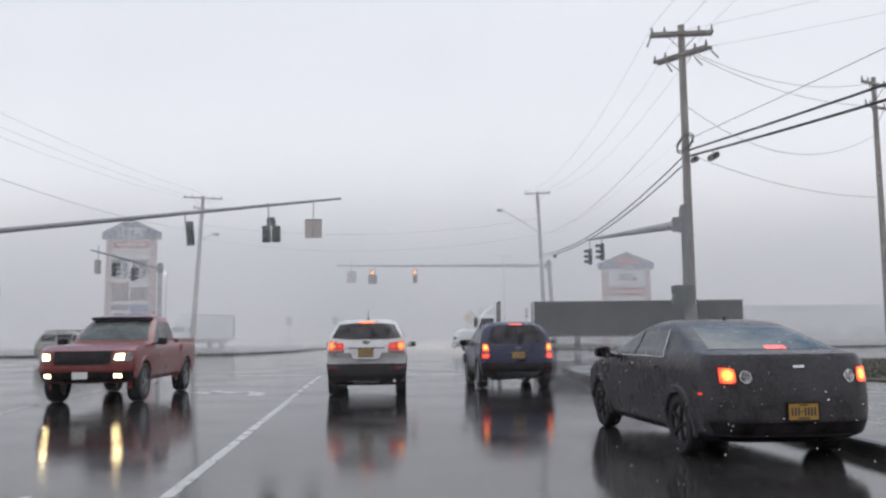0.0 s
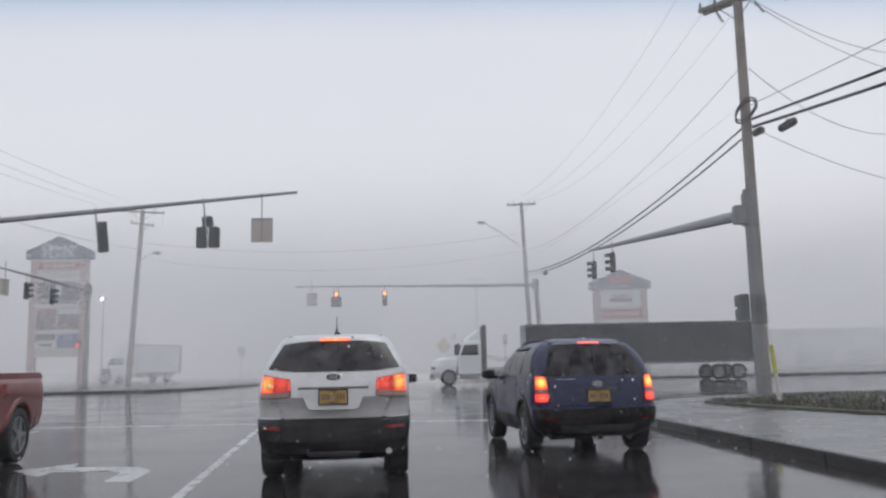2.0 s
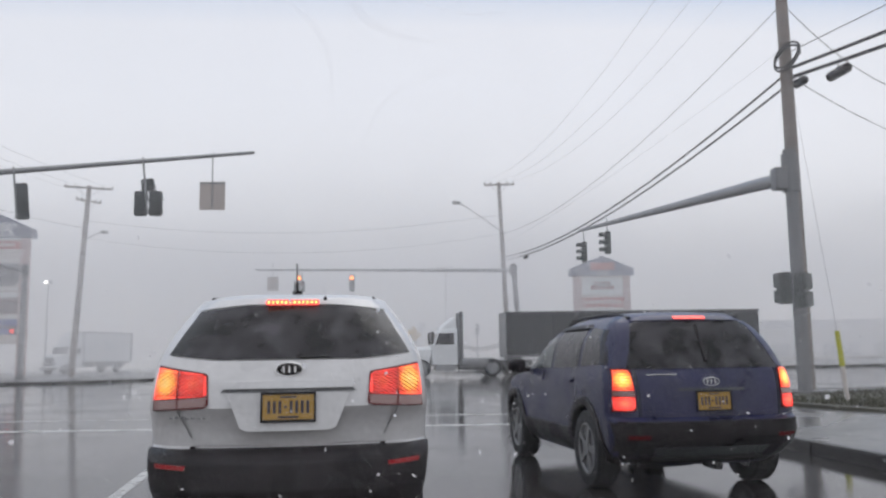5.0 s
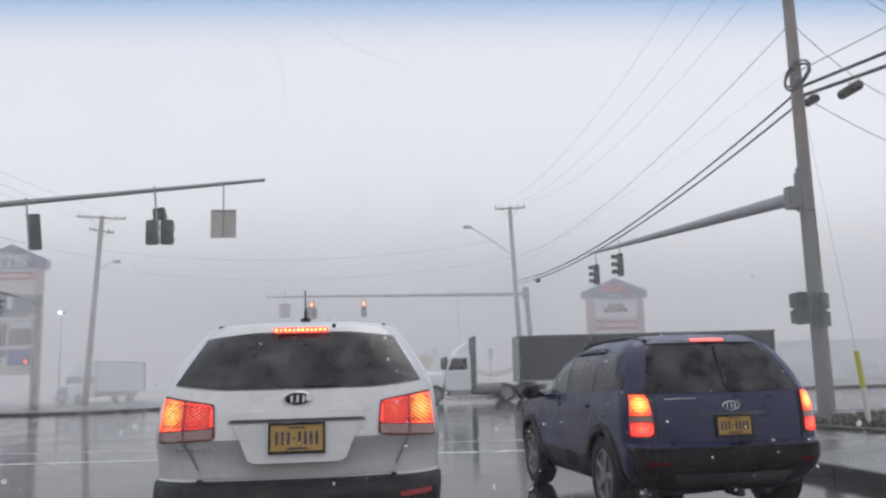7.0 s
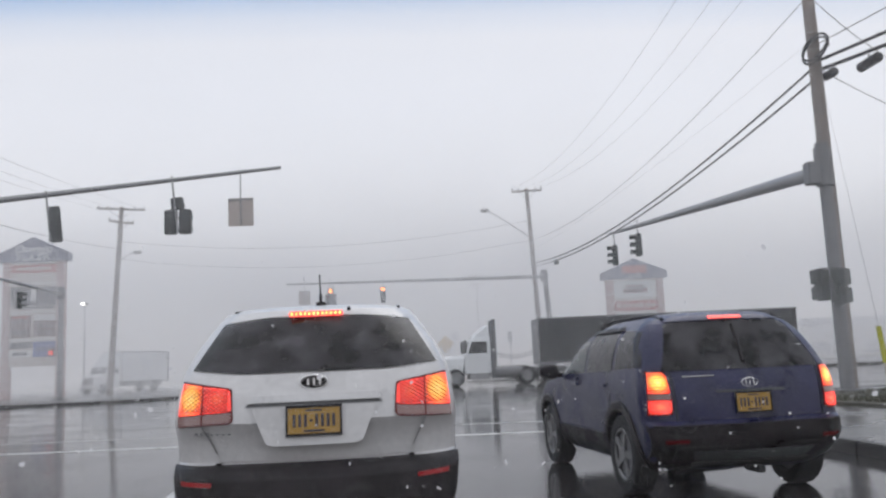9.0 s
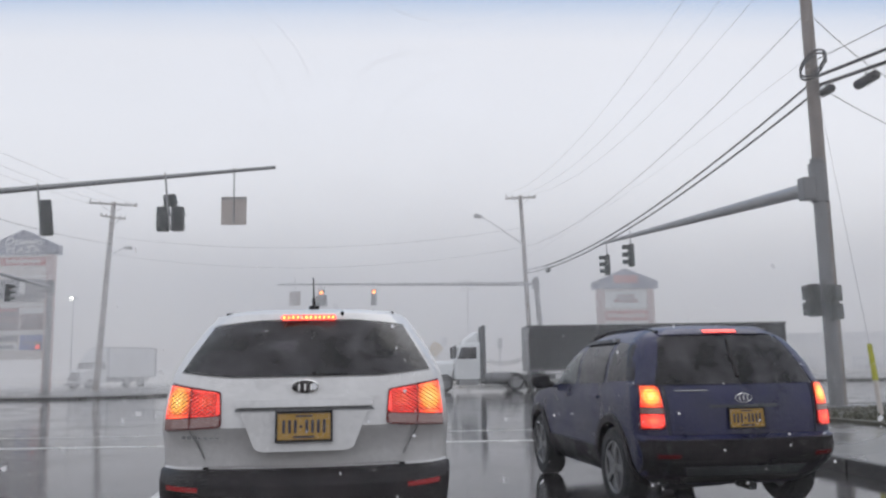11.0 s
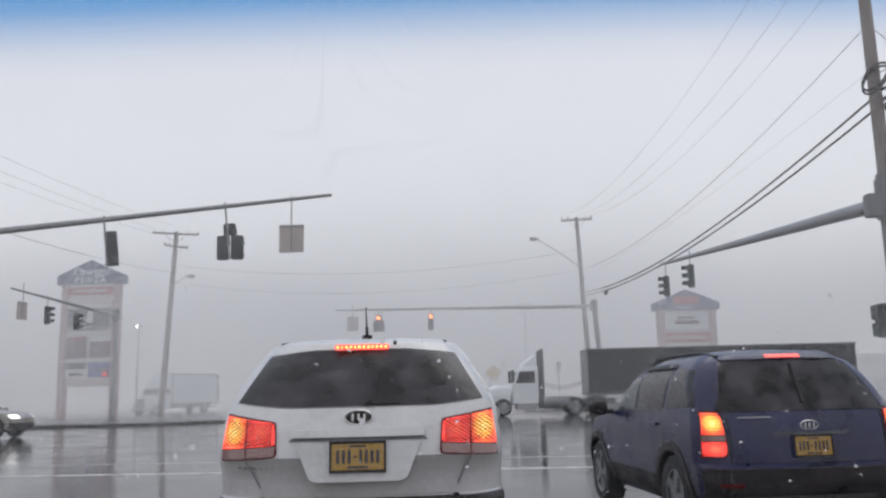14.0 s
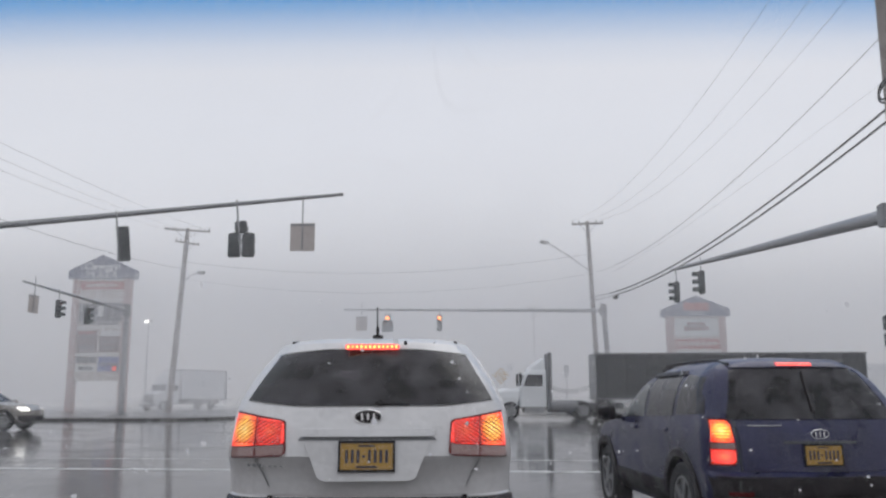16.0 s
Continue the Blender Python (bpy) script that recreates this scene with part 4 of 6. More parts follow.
part("sleeve", tubed((0, 0, 0), (-0.04, 0.02, 0.72), 0.05, 0.048), SIGN_CREAM, gg, "weathered pale lower sleeve")
part("guard", tubed((-0.04, 0.02, 0.72), (-0.09, 0.05, 1.45), 0.055, 0.05), YELLOW_GREEN, gg, "yellow plastic guard")
part("guy", tubed((-0.09, 0.05, 1.45), (1.45, 4.35, 9.4), 0.003, seg=6), CABLE, gg)
for x, y, h in ((-17.5, 92, 3.4), (-13.8, 102, 3.6), (4.2, 112, 5.0)):
    q = thing("roadside_sign", pose(x, y, 0), "small dark roadside sign on a thin post", "traffic sign", "roadside signs")
    part("post", tubed((0, 0.06, 0), (0, 0.06, h), 0.045), STEEL_DARK, q)
    part("sign_panel", boxed(-0.35, 0.35, -0.02, 0.02, h - 0.9, h, 0.02), STEEL_DARK, q)


# ---- vehicles ----
def four_wheels(car, half, ya, yb, r, width=0.22, rim=ALLOY):
    for s in (-1, 1):
        for y in (ya, yb):
            wheel(car, s * half, y, r, width, rim)


def white_suv(m):
    car = thing("suv", m, "white sport utility vehicle with lit brake lights, waiting", "car")
    sh = Shell([(0.27, -2.08, 2.05, 0.75), (0.34, -2.26, 2.2, 0.81), (0.48, -2.325, 2.33, 0.848), (0.64, -2.31, 2.34, 0.868), (0.70, -2.255, 2.33, 0.874),
                (0.73, -2.175, 2.31, 0.874), (0.86, -2.195, 2.3, 0.878), (0.955, -2.265, 2.25, 0.88), (1.04, -2.24, 1.95, 0.877), (1.12, -2.20, 1.3, 0.872), (1.20, -2.15, 1.0, 0.865),
                (1.27, -2.10, 0.9, 0.852), (1.40, -1.98, 0.72, 0.80), (1.52, -1.86, 0.45, 0.73), (1.60, -1.78, 0.22, 0.68), (1.655, -1.72, -0.05, 0.64), (1.69, -1.60, -0.4, 0.56), (1.705, -1.3, -0.7, 0.40)], bow=0.15, corner=0.30)
    part("body", sh.mesh((-1.35, 1.42), 0.41, 0.37), WHITE, car)
    R = rear_of(sh)
    # black lower bumper, its grey lip
    part("bumper", patch([(-0.76, 0.25), (0.76, 0.25)], [(-0.868, 0.72), (-0.66, 0.718), (-0.58, 0.722), (0.58, 0.722), (0.66, 0.718), (0.868, 0.72)], R, 0.024, 0.05, 24, 36), TRIM, car, "black plastic rear bumper")
    part("exhaust_shield", patch([(-0.27, 0.29), (0.27, 0.29)], [(-0.31, 0.36), (0.31, 0.36)], R, 0.03, 0.03, 12, 4), ALLOY, car)
    for s in (-1, 1):
        part("reflector", patch(mirrored([(0.60, 0.607), (0.80, 0.612)], s), mirrored([(0.60, 0.632), (0.80, 0.640)], s), R, 0.028, 0.03, 8, 3), REFLECTOR, car)
    # hatch with its window, moulding and plate recess
    hatch = part("hatch", patch([(-0.56, 0.738), (0.56, 0.738)], [(-0.72, 1.24), (0.72, 1.24)], R, 0.012, 0.03, 20, 10), WHITE, car)
    part("rear_window", patch([(-0.768, 1.285), (-0.45, 1.252), (0.45, 1.252), (0.768, 1.285)], [(-0.618, 1.575), (-0.3, 1.606), (0.3, 1.606), (0.618, 1.575)], R, 0.012, 0.03, 24, 16), GLASS, car, "dark tinted rear window")
    part("moulding", patch([(-0.39, 1.075), (0.39, 1.075)], [(-0.40, 1.118), (0.40, 1.118)], R, 0.04, 0.05, 16, 4), WHITE, hatch)
    # grey strip painting in the shade beneath the moulding
    part("moulding_painted_shade", patch([(-0.41, 1.052), (0.41, 1.052)], [(-0.39, 1.072), (0.39, 1.072)], R, 0.016, 0.02, 16, 3), STEEL_DARK, hatch)
    part("plate_recess", patch([(-0.285, 0.845), (-0.25, 0.825), (0.25, 0.825), (0.285, 0.845)], [(-0.37, 1.045), (0.37, 1.045)], lambda x, z, lift: (x, -2.305 + (z - 0.825) * 0.22 + 0.10 * x * x - lift, z), 0.0, 0.08, 22, 5), WHITE, hatch)
    bm = bmesh.new()
    t = bmesh.new()
    bmesh.ops.create_uvsphere(t, u_segments=24, v_segments=10, radius=1)
    join(bm, t, Matrix.Translation((0, sh.end(0, 1.187) - 0.026, 1.187)) @ Matrix.Diagonal((0.082, 0.016, 0.042, 1)))
    badge = part("badge", bm, TRIM, hatch, "dark oval badge with a chrome rim")
    prev, bm = None, bmesh.new()
    yb = sh.end(0, 1.187) - 0.037
    for i in range(25):
        a = 2 * math.pi * i / 24
        p = (0.08 * math.cos(a), yb, 1.187 + 0.04 * math.sin(a))
        if prev:
            tube(bm, prev, p, 0.005, seg=6)
        prev = p
    for x in (-0.035, 0.0, 0.035):
        box(bm, x - 0.006, x + 0.006, yb - 0.005, yb, 1.167, 1.207)
    part("badge_rim", bm, CHROME, badge)
    for i in range(7):
        x = -0.72 + i * 0.034
        part("badge_letter", boxed(x, x + 0.022, sh.end(x, 0.9) - 0.018, sh.end(x, 0.9) - 0.002, 0.897, 0.915), STEEL, car)
    number_plate(car, -2.288, 0.963, 0.305, 0.15, -9)
    part("exhaust_tip", tubed((0.62, -2.36, 0.36), (0.62, -2.1, 0.37), 0.035), CHROME, car)
    # tail lamps: bright outer cell, lattice inner cell
    for s in (-1, 1):
        lamp = part("tail_lamp", patch(mirrored([(0.478, 0.99), (0.484, 0.972), (0.505, 0.962), (0.838, 0.945)], s), mirrored([(0.492, 1.15), (0.498, 1.165), (0.516, 1.172), (0.822, 1.222)], s), R, 0.022, 0.05, 22, 8), TAIL_DIM, car)
        part("brake_cell", patch(mirrored([(0.672, 1.024), (0.836, 1.012)], s), mirrored([(0.680, 1.185), (0.820, 1.209)], s), R, 0.028, 0.01, 8, 8), BULB_CELL, lamp, "glowing brake cell, yellow before its bulb")
        part("tail_cell", patch(mirrored([(0.490, 1.045), (0.497, 1.037), (0.512, 1.032), (0.662, 1.025)], s), mirrored([(0.503, 1.145), (0.510, 1.157), (0.524, 1.163), (0.670, 1.184)], s), R, 0.028, 0.01, 14, 8), RED_CELL, lamp, "glowing red lattice cell")
        part("reverse_lens", patch(mirrored([(0.494, 0.974), (0.832, 0.953)], s), mirrored([(0.492, 1.028), (0.834, 1.006)], s), R, 0.027, 0.01, 10, 3), LENS_TINT, lamp)
        bm = bmesh.new()
        for i in range(-7, 17):
            for d in (-1, 1):
                seg = []
                for k in range(13):
                    v = k / 12
                    u = (i + 0.5) / 10 + d * v * 0.6 + (0.3 if d < 0 else -0.3)
                    if 0.02 < u < 0.98:
                        x = 0.495 + (0.83 - 0.495) * u
                        z = 1.034 + v * (0.122 + 0.03 * u)
                        seg.append((s * x, sh.end(x, z) - 0.030, z))
                for a, b in zip(seg[:-1], seg[1:]):
                    tube(bm, a, b, 0.0036, seg=4, caps=False)
        part("lattice", bm, TAIL_DIM, lamp)
        part("cell_divider", patch(mirrored([(0.663, 0.96), (0.671, 0.96)], s), mirrored([(0.671, 1.19), (0.679, 1.19)], s), R, 0.031, 0.01, 3, 6), TAIL_DIM, lamp)
        part("side_window", patch([(-1.5, 1.2), (0.75, 1.16)], [(-1.25, 1.55), (0.35, 1.55)], side_of(sh, s), 0.006, 0.02, 20, 6), GLASS, car)
        bm = bmesh.new()
        rail = [(s * 0.555, -1.5 + i * 0.28, 1.668 + (0.022 if 0 < i < 8 else 0.0)) for i in range(9)]
        sweep(bm, rail, 0.009)
        part("roof_rail", bm, TRIM, car)
        part("shut_line", patch(mirrored([(0.585, 0.785), (0.590, 0.785)], s), mirrored([(0.665, 0.945), (0.670, 0.945)], s), R, 0.0145, 0.02, 3, 6), STEEL, car)
        part("bumper_corner", patch([(-2.16, 0.27), (-1.78, 0.27)], [(-2.16, 0.735), (-1.74, 0.70)], side_of(sh, s), 0.014, 0.03, 8, 8), TRIM, car)
        mirror(car, sh, s, 0.72, 1.06, WHITE)
        arch_trim(car, sh, s, -1.35, 0.37, 0.41)
        arch_trim(car, sh, s, 1.42, 0.37, 0.41)
    # roof spoiler, LED bar, wiper, antenna
    spoiler = part("spoiler", patch([(-0.62, 1.583), (-0.3, 1.612), (0.3, 1.612), (0.62, 1.583)], [(-0.56, 1.665), (0.56, 1.665)], R, 0.016, 0.04, 24, 6), WHITE, car)
    bar = part("high_brake_light", boxed(-0.175, 0.175, -1.812, -1.74, 1.607, 1.641, 0.008), BRAKE_HIGH, spoiler, "glowing red LED brake light bar")
    bm = bmesh.new()
    for i in range(12):
        x = -0.155 + i * 0.0282
        box(bm, x - 0.007, x + 0.007, -1.818, -1.810, 1.615, 1.633, 0.002)
    part("led", bm, LED, spoiler)
    bm = tube(bmesh.new(), (0.02, -1.5, 1.69), (0.02, -1.62, 1.90), 0.006, 0.004, seg=8)
    disc(bm, (0.02, -1.5, 1.705), (0, 0, 1), 0.035, 0.03, 14)
    tube(bm, (0.02, -1.52, 1.71), (0.02, -1.55, 1.77), 0.011, seg=8)
    part("antenna", bm, TRIM, car)
    bm = sweep(bmesh.new(), [(0.05 + 0.022 * i, sh.end(0.05 + 0.022 * i, 1.263) - 0.022, 1.263) for i in range(10)], 0.007, seg=6)
    disc(bm, (0.05, sh.end(0.05, 1.263) - 0.022, 1.263), (0, 1, 0), 0.014, 0.03, 14)
    part("rear_wiper", bm, TRIM, car)
    part("washer_nozzle", disc(bmesh.new(), (0.215, -1.80, 1.648), (0, 1, 0.3), 0.012, 0.03, 10), TRIM, spoiler)
    part("windscreen", patch([(-0.72, 1.16), (0.72, 1.16)], [(-0.55, 1.62), (0.55, 1.62)], front_of(sh), 0.006, 0.02, 16, 8), GLASS, car)
    four_wheels(car, 0.87, -1.35, 1.42, 0.365, 0.235)
    return car


def blue_suv(m):
    car = thing("suv", m, "dark blue sport utility vehicle with lit brake lights, waiting", "car")
    sh = Shell([(0.25, -1.84, 1.95, 0.74), (0.34, -2.0, 2.05, 0.83), (0.45, -2.11, 2.15, 0.88), (0.53, -2.16, 2.16, 0.895), (0.655, -2.165, 2.17, 0.90), (0.69, -2.10, 2.16, 0.905), (0.86, -2.09, 2.1, 0.905),
                (0.98, -2.07, 1.85, 0.90), (1.06, -2.05, 1.2, 0.888), (1.14, -2.0, 0.95, 0.868), (1.28, -1.92, 0.75, 0.838), (1.40, -1.83, 0.55, 0.795), (1.48, -1.77, 0.38, 0.742),
                (1.54, -1.72, 0.2, 0.678), (1.585, -1.67, 0.02, 0.61), (1.62, -1.58, -0.25, 0.53), (1.645, -1.3, -0.6, 0.34)], bow=0.10, corner=0.26)
    part("body", sh.mesh((-1.28, 1.33), 0.42, 0.37), BLUE, car)
    R = rear_of(sh)
    part("bumper", patch([(-0.82, 0.27), (0.82, 0.27)], [(-0.895, 0.66), (0.895, 0.66)], R, 0.014, 0.05, 28, 14), TRIM, car, "black plastic rear bumper")
    part("bumper_step", patch([(-0.78, 0.625), (0.78, 0.625)], [(-0.78, 0.655), (0.78, 0.655)], R, 0.034, 0.06, 24, 3), TRIM, car)
    part("bumper_groove", patch([(-0.62, 0.44), (0.62, 0.44)], [(-0.66, 0.475), (0.66, 0.475)], R, 0.026, 0.04, 18, 3), TRIM, car)
    part("lower_intake", patch([(-0.50, 0.345), (0.50, 0.345)], [(-0.55, 0.43), (0.55, 0.43)], R, 0.018, 0.03, 16, 4), HOUSING, car)
    part("skid_lip", patch([(-0.52, 0.30), (0.52, 0.30)], [(-0.52, 0.335), (0.52, 0.335)], R, 0.026, 0.04, 16, 3), KERB, car, "grey lip under the bumper")
    part("tow_hitch", boxed(-0.035, 0.035, -2.16, -1.9, 0.24, 0.30, 0.01), RUBBER, car)
    part("muffler", tubed((-0.62, -1.75, 0.30), (-0.08, -1.75, 0.32), 0.09, seg=16), RUBBER, car)
    for s in (-1, 1):
        part("reflector", patch(mirrored([(0.60, 0.505), (0.78, 0.505)], s), mirrored([(0.60, 0.54), (0.78, 0.54)], s), R, 0.02, 0.03, 8, 3), TAIL_DIM, car)
        part("bumper_seam", patch(mirrored([(0.668, 0.30), (0.676, 0.30)], s), mirrored([(0.70, 0.64), (0.708, 0.64)], s), R, 0.0165, 0.02, 3, 8), HOUSING, car)
        part("shut_line", patch(mirrored([(0.655, 0.69), (0.660, 0.69)], s), mirrored([(0.672, 1.10), (0.677, 1.10)], s), R, 0.0145, 0.02, 3, 8), HOUSING, car)
    part("handle_recess", patch([(-0.30, 0.915), (0.30, 0.915)], [(-0.31, 0.935), (0.31, 0.935)], R, 0.0165, 0.02, 12, 3), HOUSING, car)
    hatch = part("hatch", patch([(-0.64, 0.70), (0.64, 0.70)], [(-0.66, 1.09), (0.66, 1.09)], R, 0.012, 0.03, 20, 8), BLUE, car)
    part("rear_window", patch([(-0.72, 1.108), (0.72, 1.108)], [(-0.625, 1.47), (-0.57, 1.525), (-0.48, 1.54), (0.48, 1.54), (0.57, 1.525), (0.625, 1.47)], R, 0.01, 0.03, 28, 14), GLASS, car, "dark tinted rear window")
    bm = bmesh.new()
    prev = None
    for i in range(25):
        a = 2 * math.pi * i / 24
        p = (0.075 * math.cos(a), sh.end(0, 0.99) - 0.02, 0.99 + 0.036 * math.sin(a))
        if prev:
            tube(bm, prev, p, 0.005, seg=6)
        prev = p
    for x in (-0.035, 0.0, 0.035):
        box(bm, x - 0.006, x + 0.006, sh.end(0, 0.99) - 0.024, sh.end(0, 0.99) - 0.012, 0.972, 1.008)
    part("badge_rim", bm, CHROME, hatch, "chrome oval badge")
    for i in range(8):
        x = -0.58 + i * 0.035
        part("badge_letter", boxed(x, x + 0.03, sh.end(x, 1.06) - 0.02, sh.end(x, 1.06) - 0.008, 1.055, 1.064), CHROME, hatch)
    number_plate(car, sh.end(0, 0.825) - 0.03, 0.825, 0.305, 0.15, -4)
    part("high_brake_light", patch([(-0.155, 1.56), (0.155, 1.56)], [(-0.155, 1.588), (0.155, 1.588)], R, 0.045, 0.05, 10, 3), BRAKE_HIGH, car, "glowing red high brake light")
    part("spoiler", patch([(-0.55, 1.548), (0.55, 1.548)], [(-0.47, 1.615), (0.47, 1.615)], R, 0.03, 0.06, 20, 4), BLUE, car)
    for s in (-1, 1):
        lamp = part("tail_lamp", patch(mirrored([(0.684, 0.77), (0.697, 0.747), (0.727, 0.738), (0.872, 0.738)], s), mirrored([(0.702, 1.07), (0.712, 1.10), (0.737, 1.115), (0.842, 1.115)], s), R, 0.018, 0.05, 18, 12), TAIL_DIM, car)
        part("brake_cell", patch(mirrored([(0.698, 0.925), (0.858, 0.925)], s), mirrored([(0.713, 1.066), (0.724, 1.09), (0.745, 1.104), (0.836, 1.104)], s), R, 0.026, 0.01, 12, 8), BULB_CELL, lamp, "glowing brake cell, yellow before its bulb")
        part("pillar_trim", patch(mirrored([(0.725, 1.12), (0.84, 1.12)], s), mirrored([(0.565, 1.53), (0.665, 1.53)], s), R, 0.016, 0.03, 5, 12), BLUE, car)
        part("reverse_lens", patch(mirrored([(0.70, 0.875), (0.86, 0.875)], s), mirrored([(0.70, 0.918), (0.858, 0.918)], s), R, 0.024, 0.01, 8, 3), LENS_TINT, lamp)
        part("tail_cell", patch(mirrored([(0.698, 0.785), (0.709, 0.762), (0.731, 0.752), (0.862, 0.752)], s), mirrored([(0.697, 0.868), (0.862, 0.868)], s), R, 0.026, 0.01, 12, 6), RED_CELL, lamp, "glowing red tail cell")
        bm = bmesh.new()
        for k in range(7):
            z = 0.955 + k * 0.025
            sweep(bm, [(s * (0.705 + i * 0.022), sh.end(0.705 + i * 0.022, z) - 0.028, z) for i in range(8)], 0.0022, seg=4)
        part("lens_rib", bm, TAIL_DIM, lamp)
        part("side_window", patch([(-0.18, 1.10), (0.88, 1.08)], [(-0.18, 1.50), (0.45, 1.50)], side_of(sh, s), 0.006, 0.02, 12, 6), GLASS_PALE, car)
        part("side_window", patch([(-1.05, 1.12), (-0.26, 1.10)], [(-1.05, 1.50), (-0.26, 1.50)], side_of(sh, s), 0.006, 0.02, 10, 6), GLASS, car)
        part("side_window", patch([(-1.86, 1.15), (-1.14, 1.13)], [(-1.70, 1.46), (-1.14, 1.50)], side_of(sh, s), 0.006, 0.02, 10, 6), GLASS, car)
        part("rain_guard", patch([(-1.1, 1.50), (0.47, 1.50)], [(-1.05, 1.535), (0.40, 1.535)], side_of(sh, s), 0.03, 0.035, 14, 3), TRIM, car)
        part("sill_cladding", patch([(-0.85, 0.28), (0.9, 0.28)], [(-0.85, 0.52), (0.9, 0.52)], side_of(sh, s), 0.015, 0.03, 10, 4), TRIM, car)
        for y in (-0.95, 0.02):
            part("door_handle", patch([(y, 0.97), (y + 0.18, 0.97)], [(y, 1.0), (y + 0.18, 1.0)], side_of(sh, s), 0.03, 0.03, 4, 3), BLUE, car)
        bm = bmesh.new()
        sweep(bm, [(s * 0.535, -1.58 + i * 0.25, 1.575 + (0.055 if 1 < i < 6 else 0.04 if 0 < i < 7 else 0.0)) for i in range(8)], 0.017)
        for y in (-1.30, 0.0):
            box(bm, s * 0.535 - 0.018, s * 0.535 + 0.018, y - 0.07, y + 0.07, 1.57, 1.628, 0.012)
        part("roof_rail", bm, TRIM, car)
        mirror(car, sh, s, 0.74, 1.06, TRIM)
        arch_trim(car, sh, s, -1.28, 0.37, 0.42)
        arch_trim(car, sh, s, 1.33, 0.37, 0.42)
    bm = tube(bmesh.new(), (0.0, sh.end(0, 1.17) - 0.02, 1.17), (0.03, sh.end(0, 1.5) - 0.03, 1.5), 0.016, seg=8)
    part("rear_wiper", bm, TRIM, car)
    part("windscreen", patch([(-0.70, 1.12), (0.70, 1.12)], [(-0.55, 1.58), (0.55, 1.58)], front_of(sh), 0.006, 0.02, 16, 8), GLASS, car)
    four_wheels(car, 0.90, -1.28, 1.33, 0.36, 0.225)
    return car


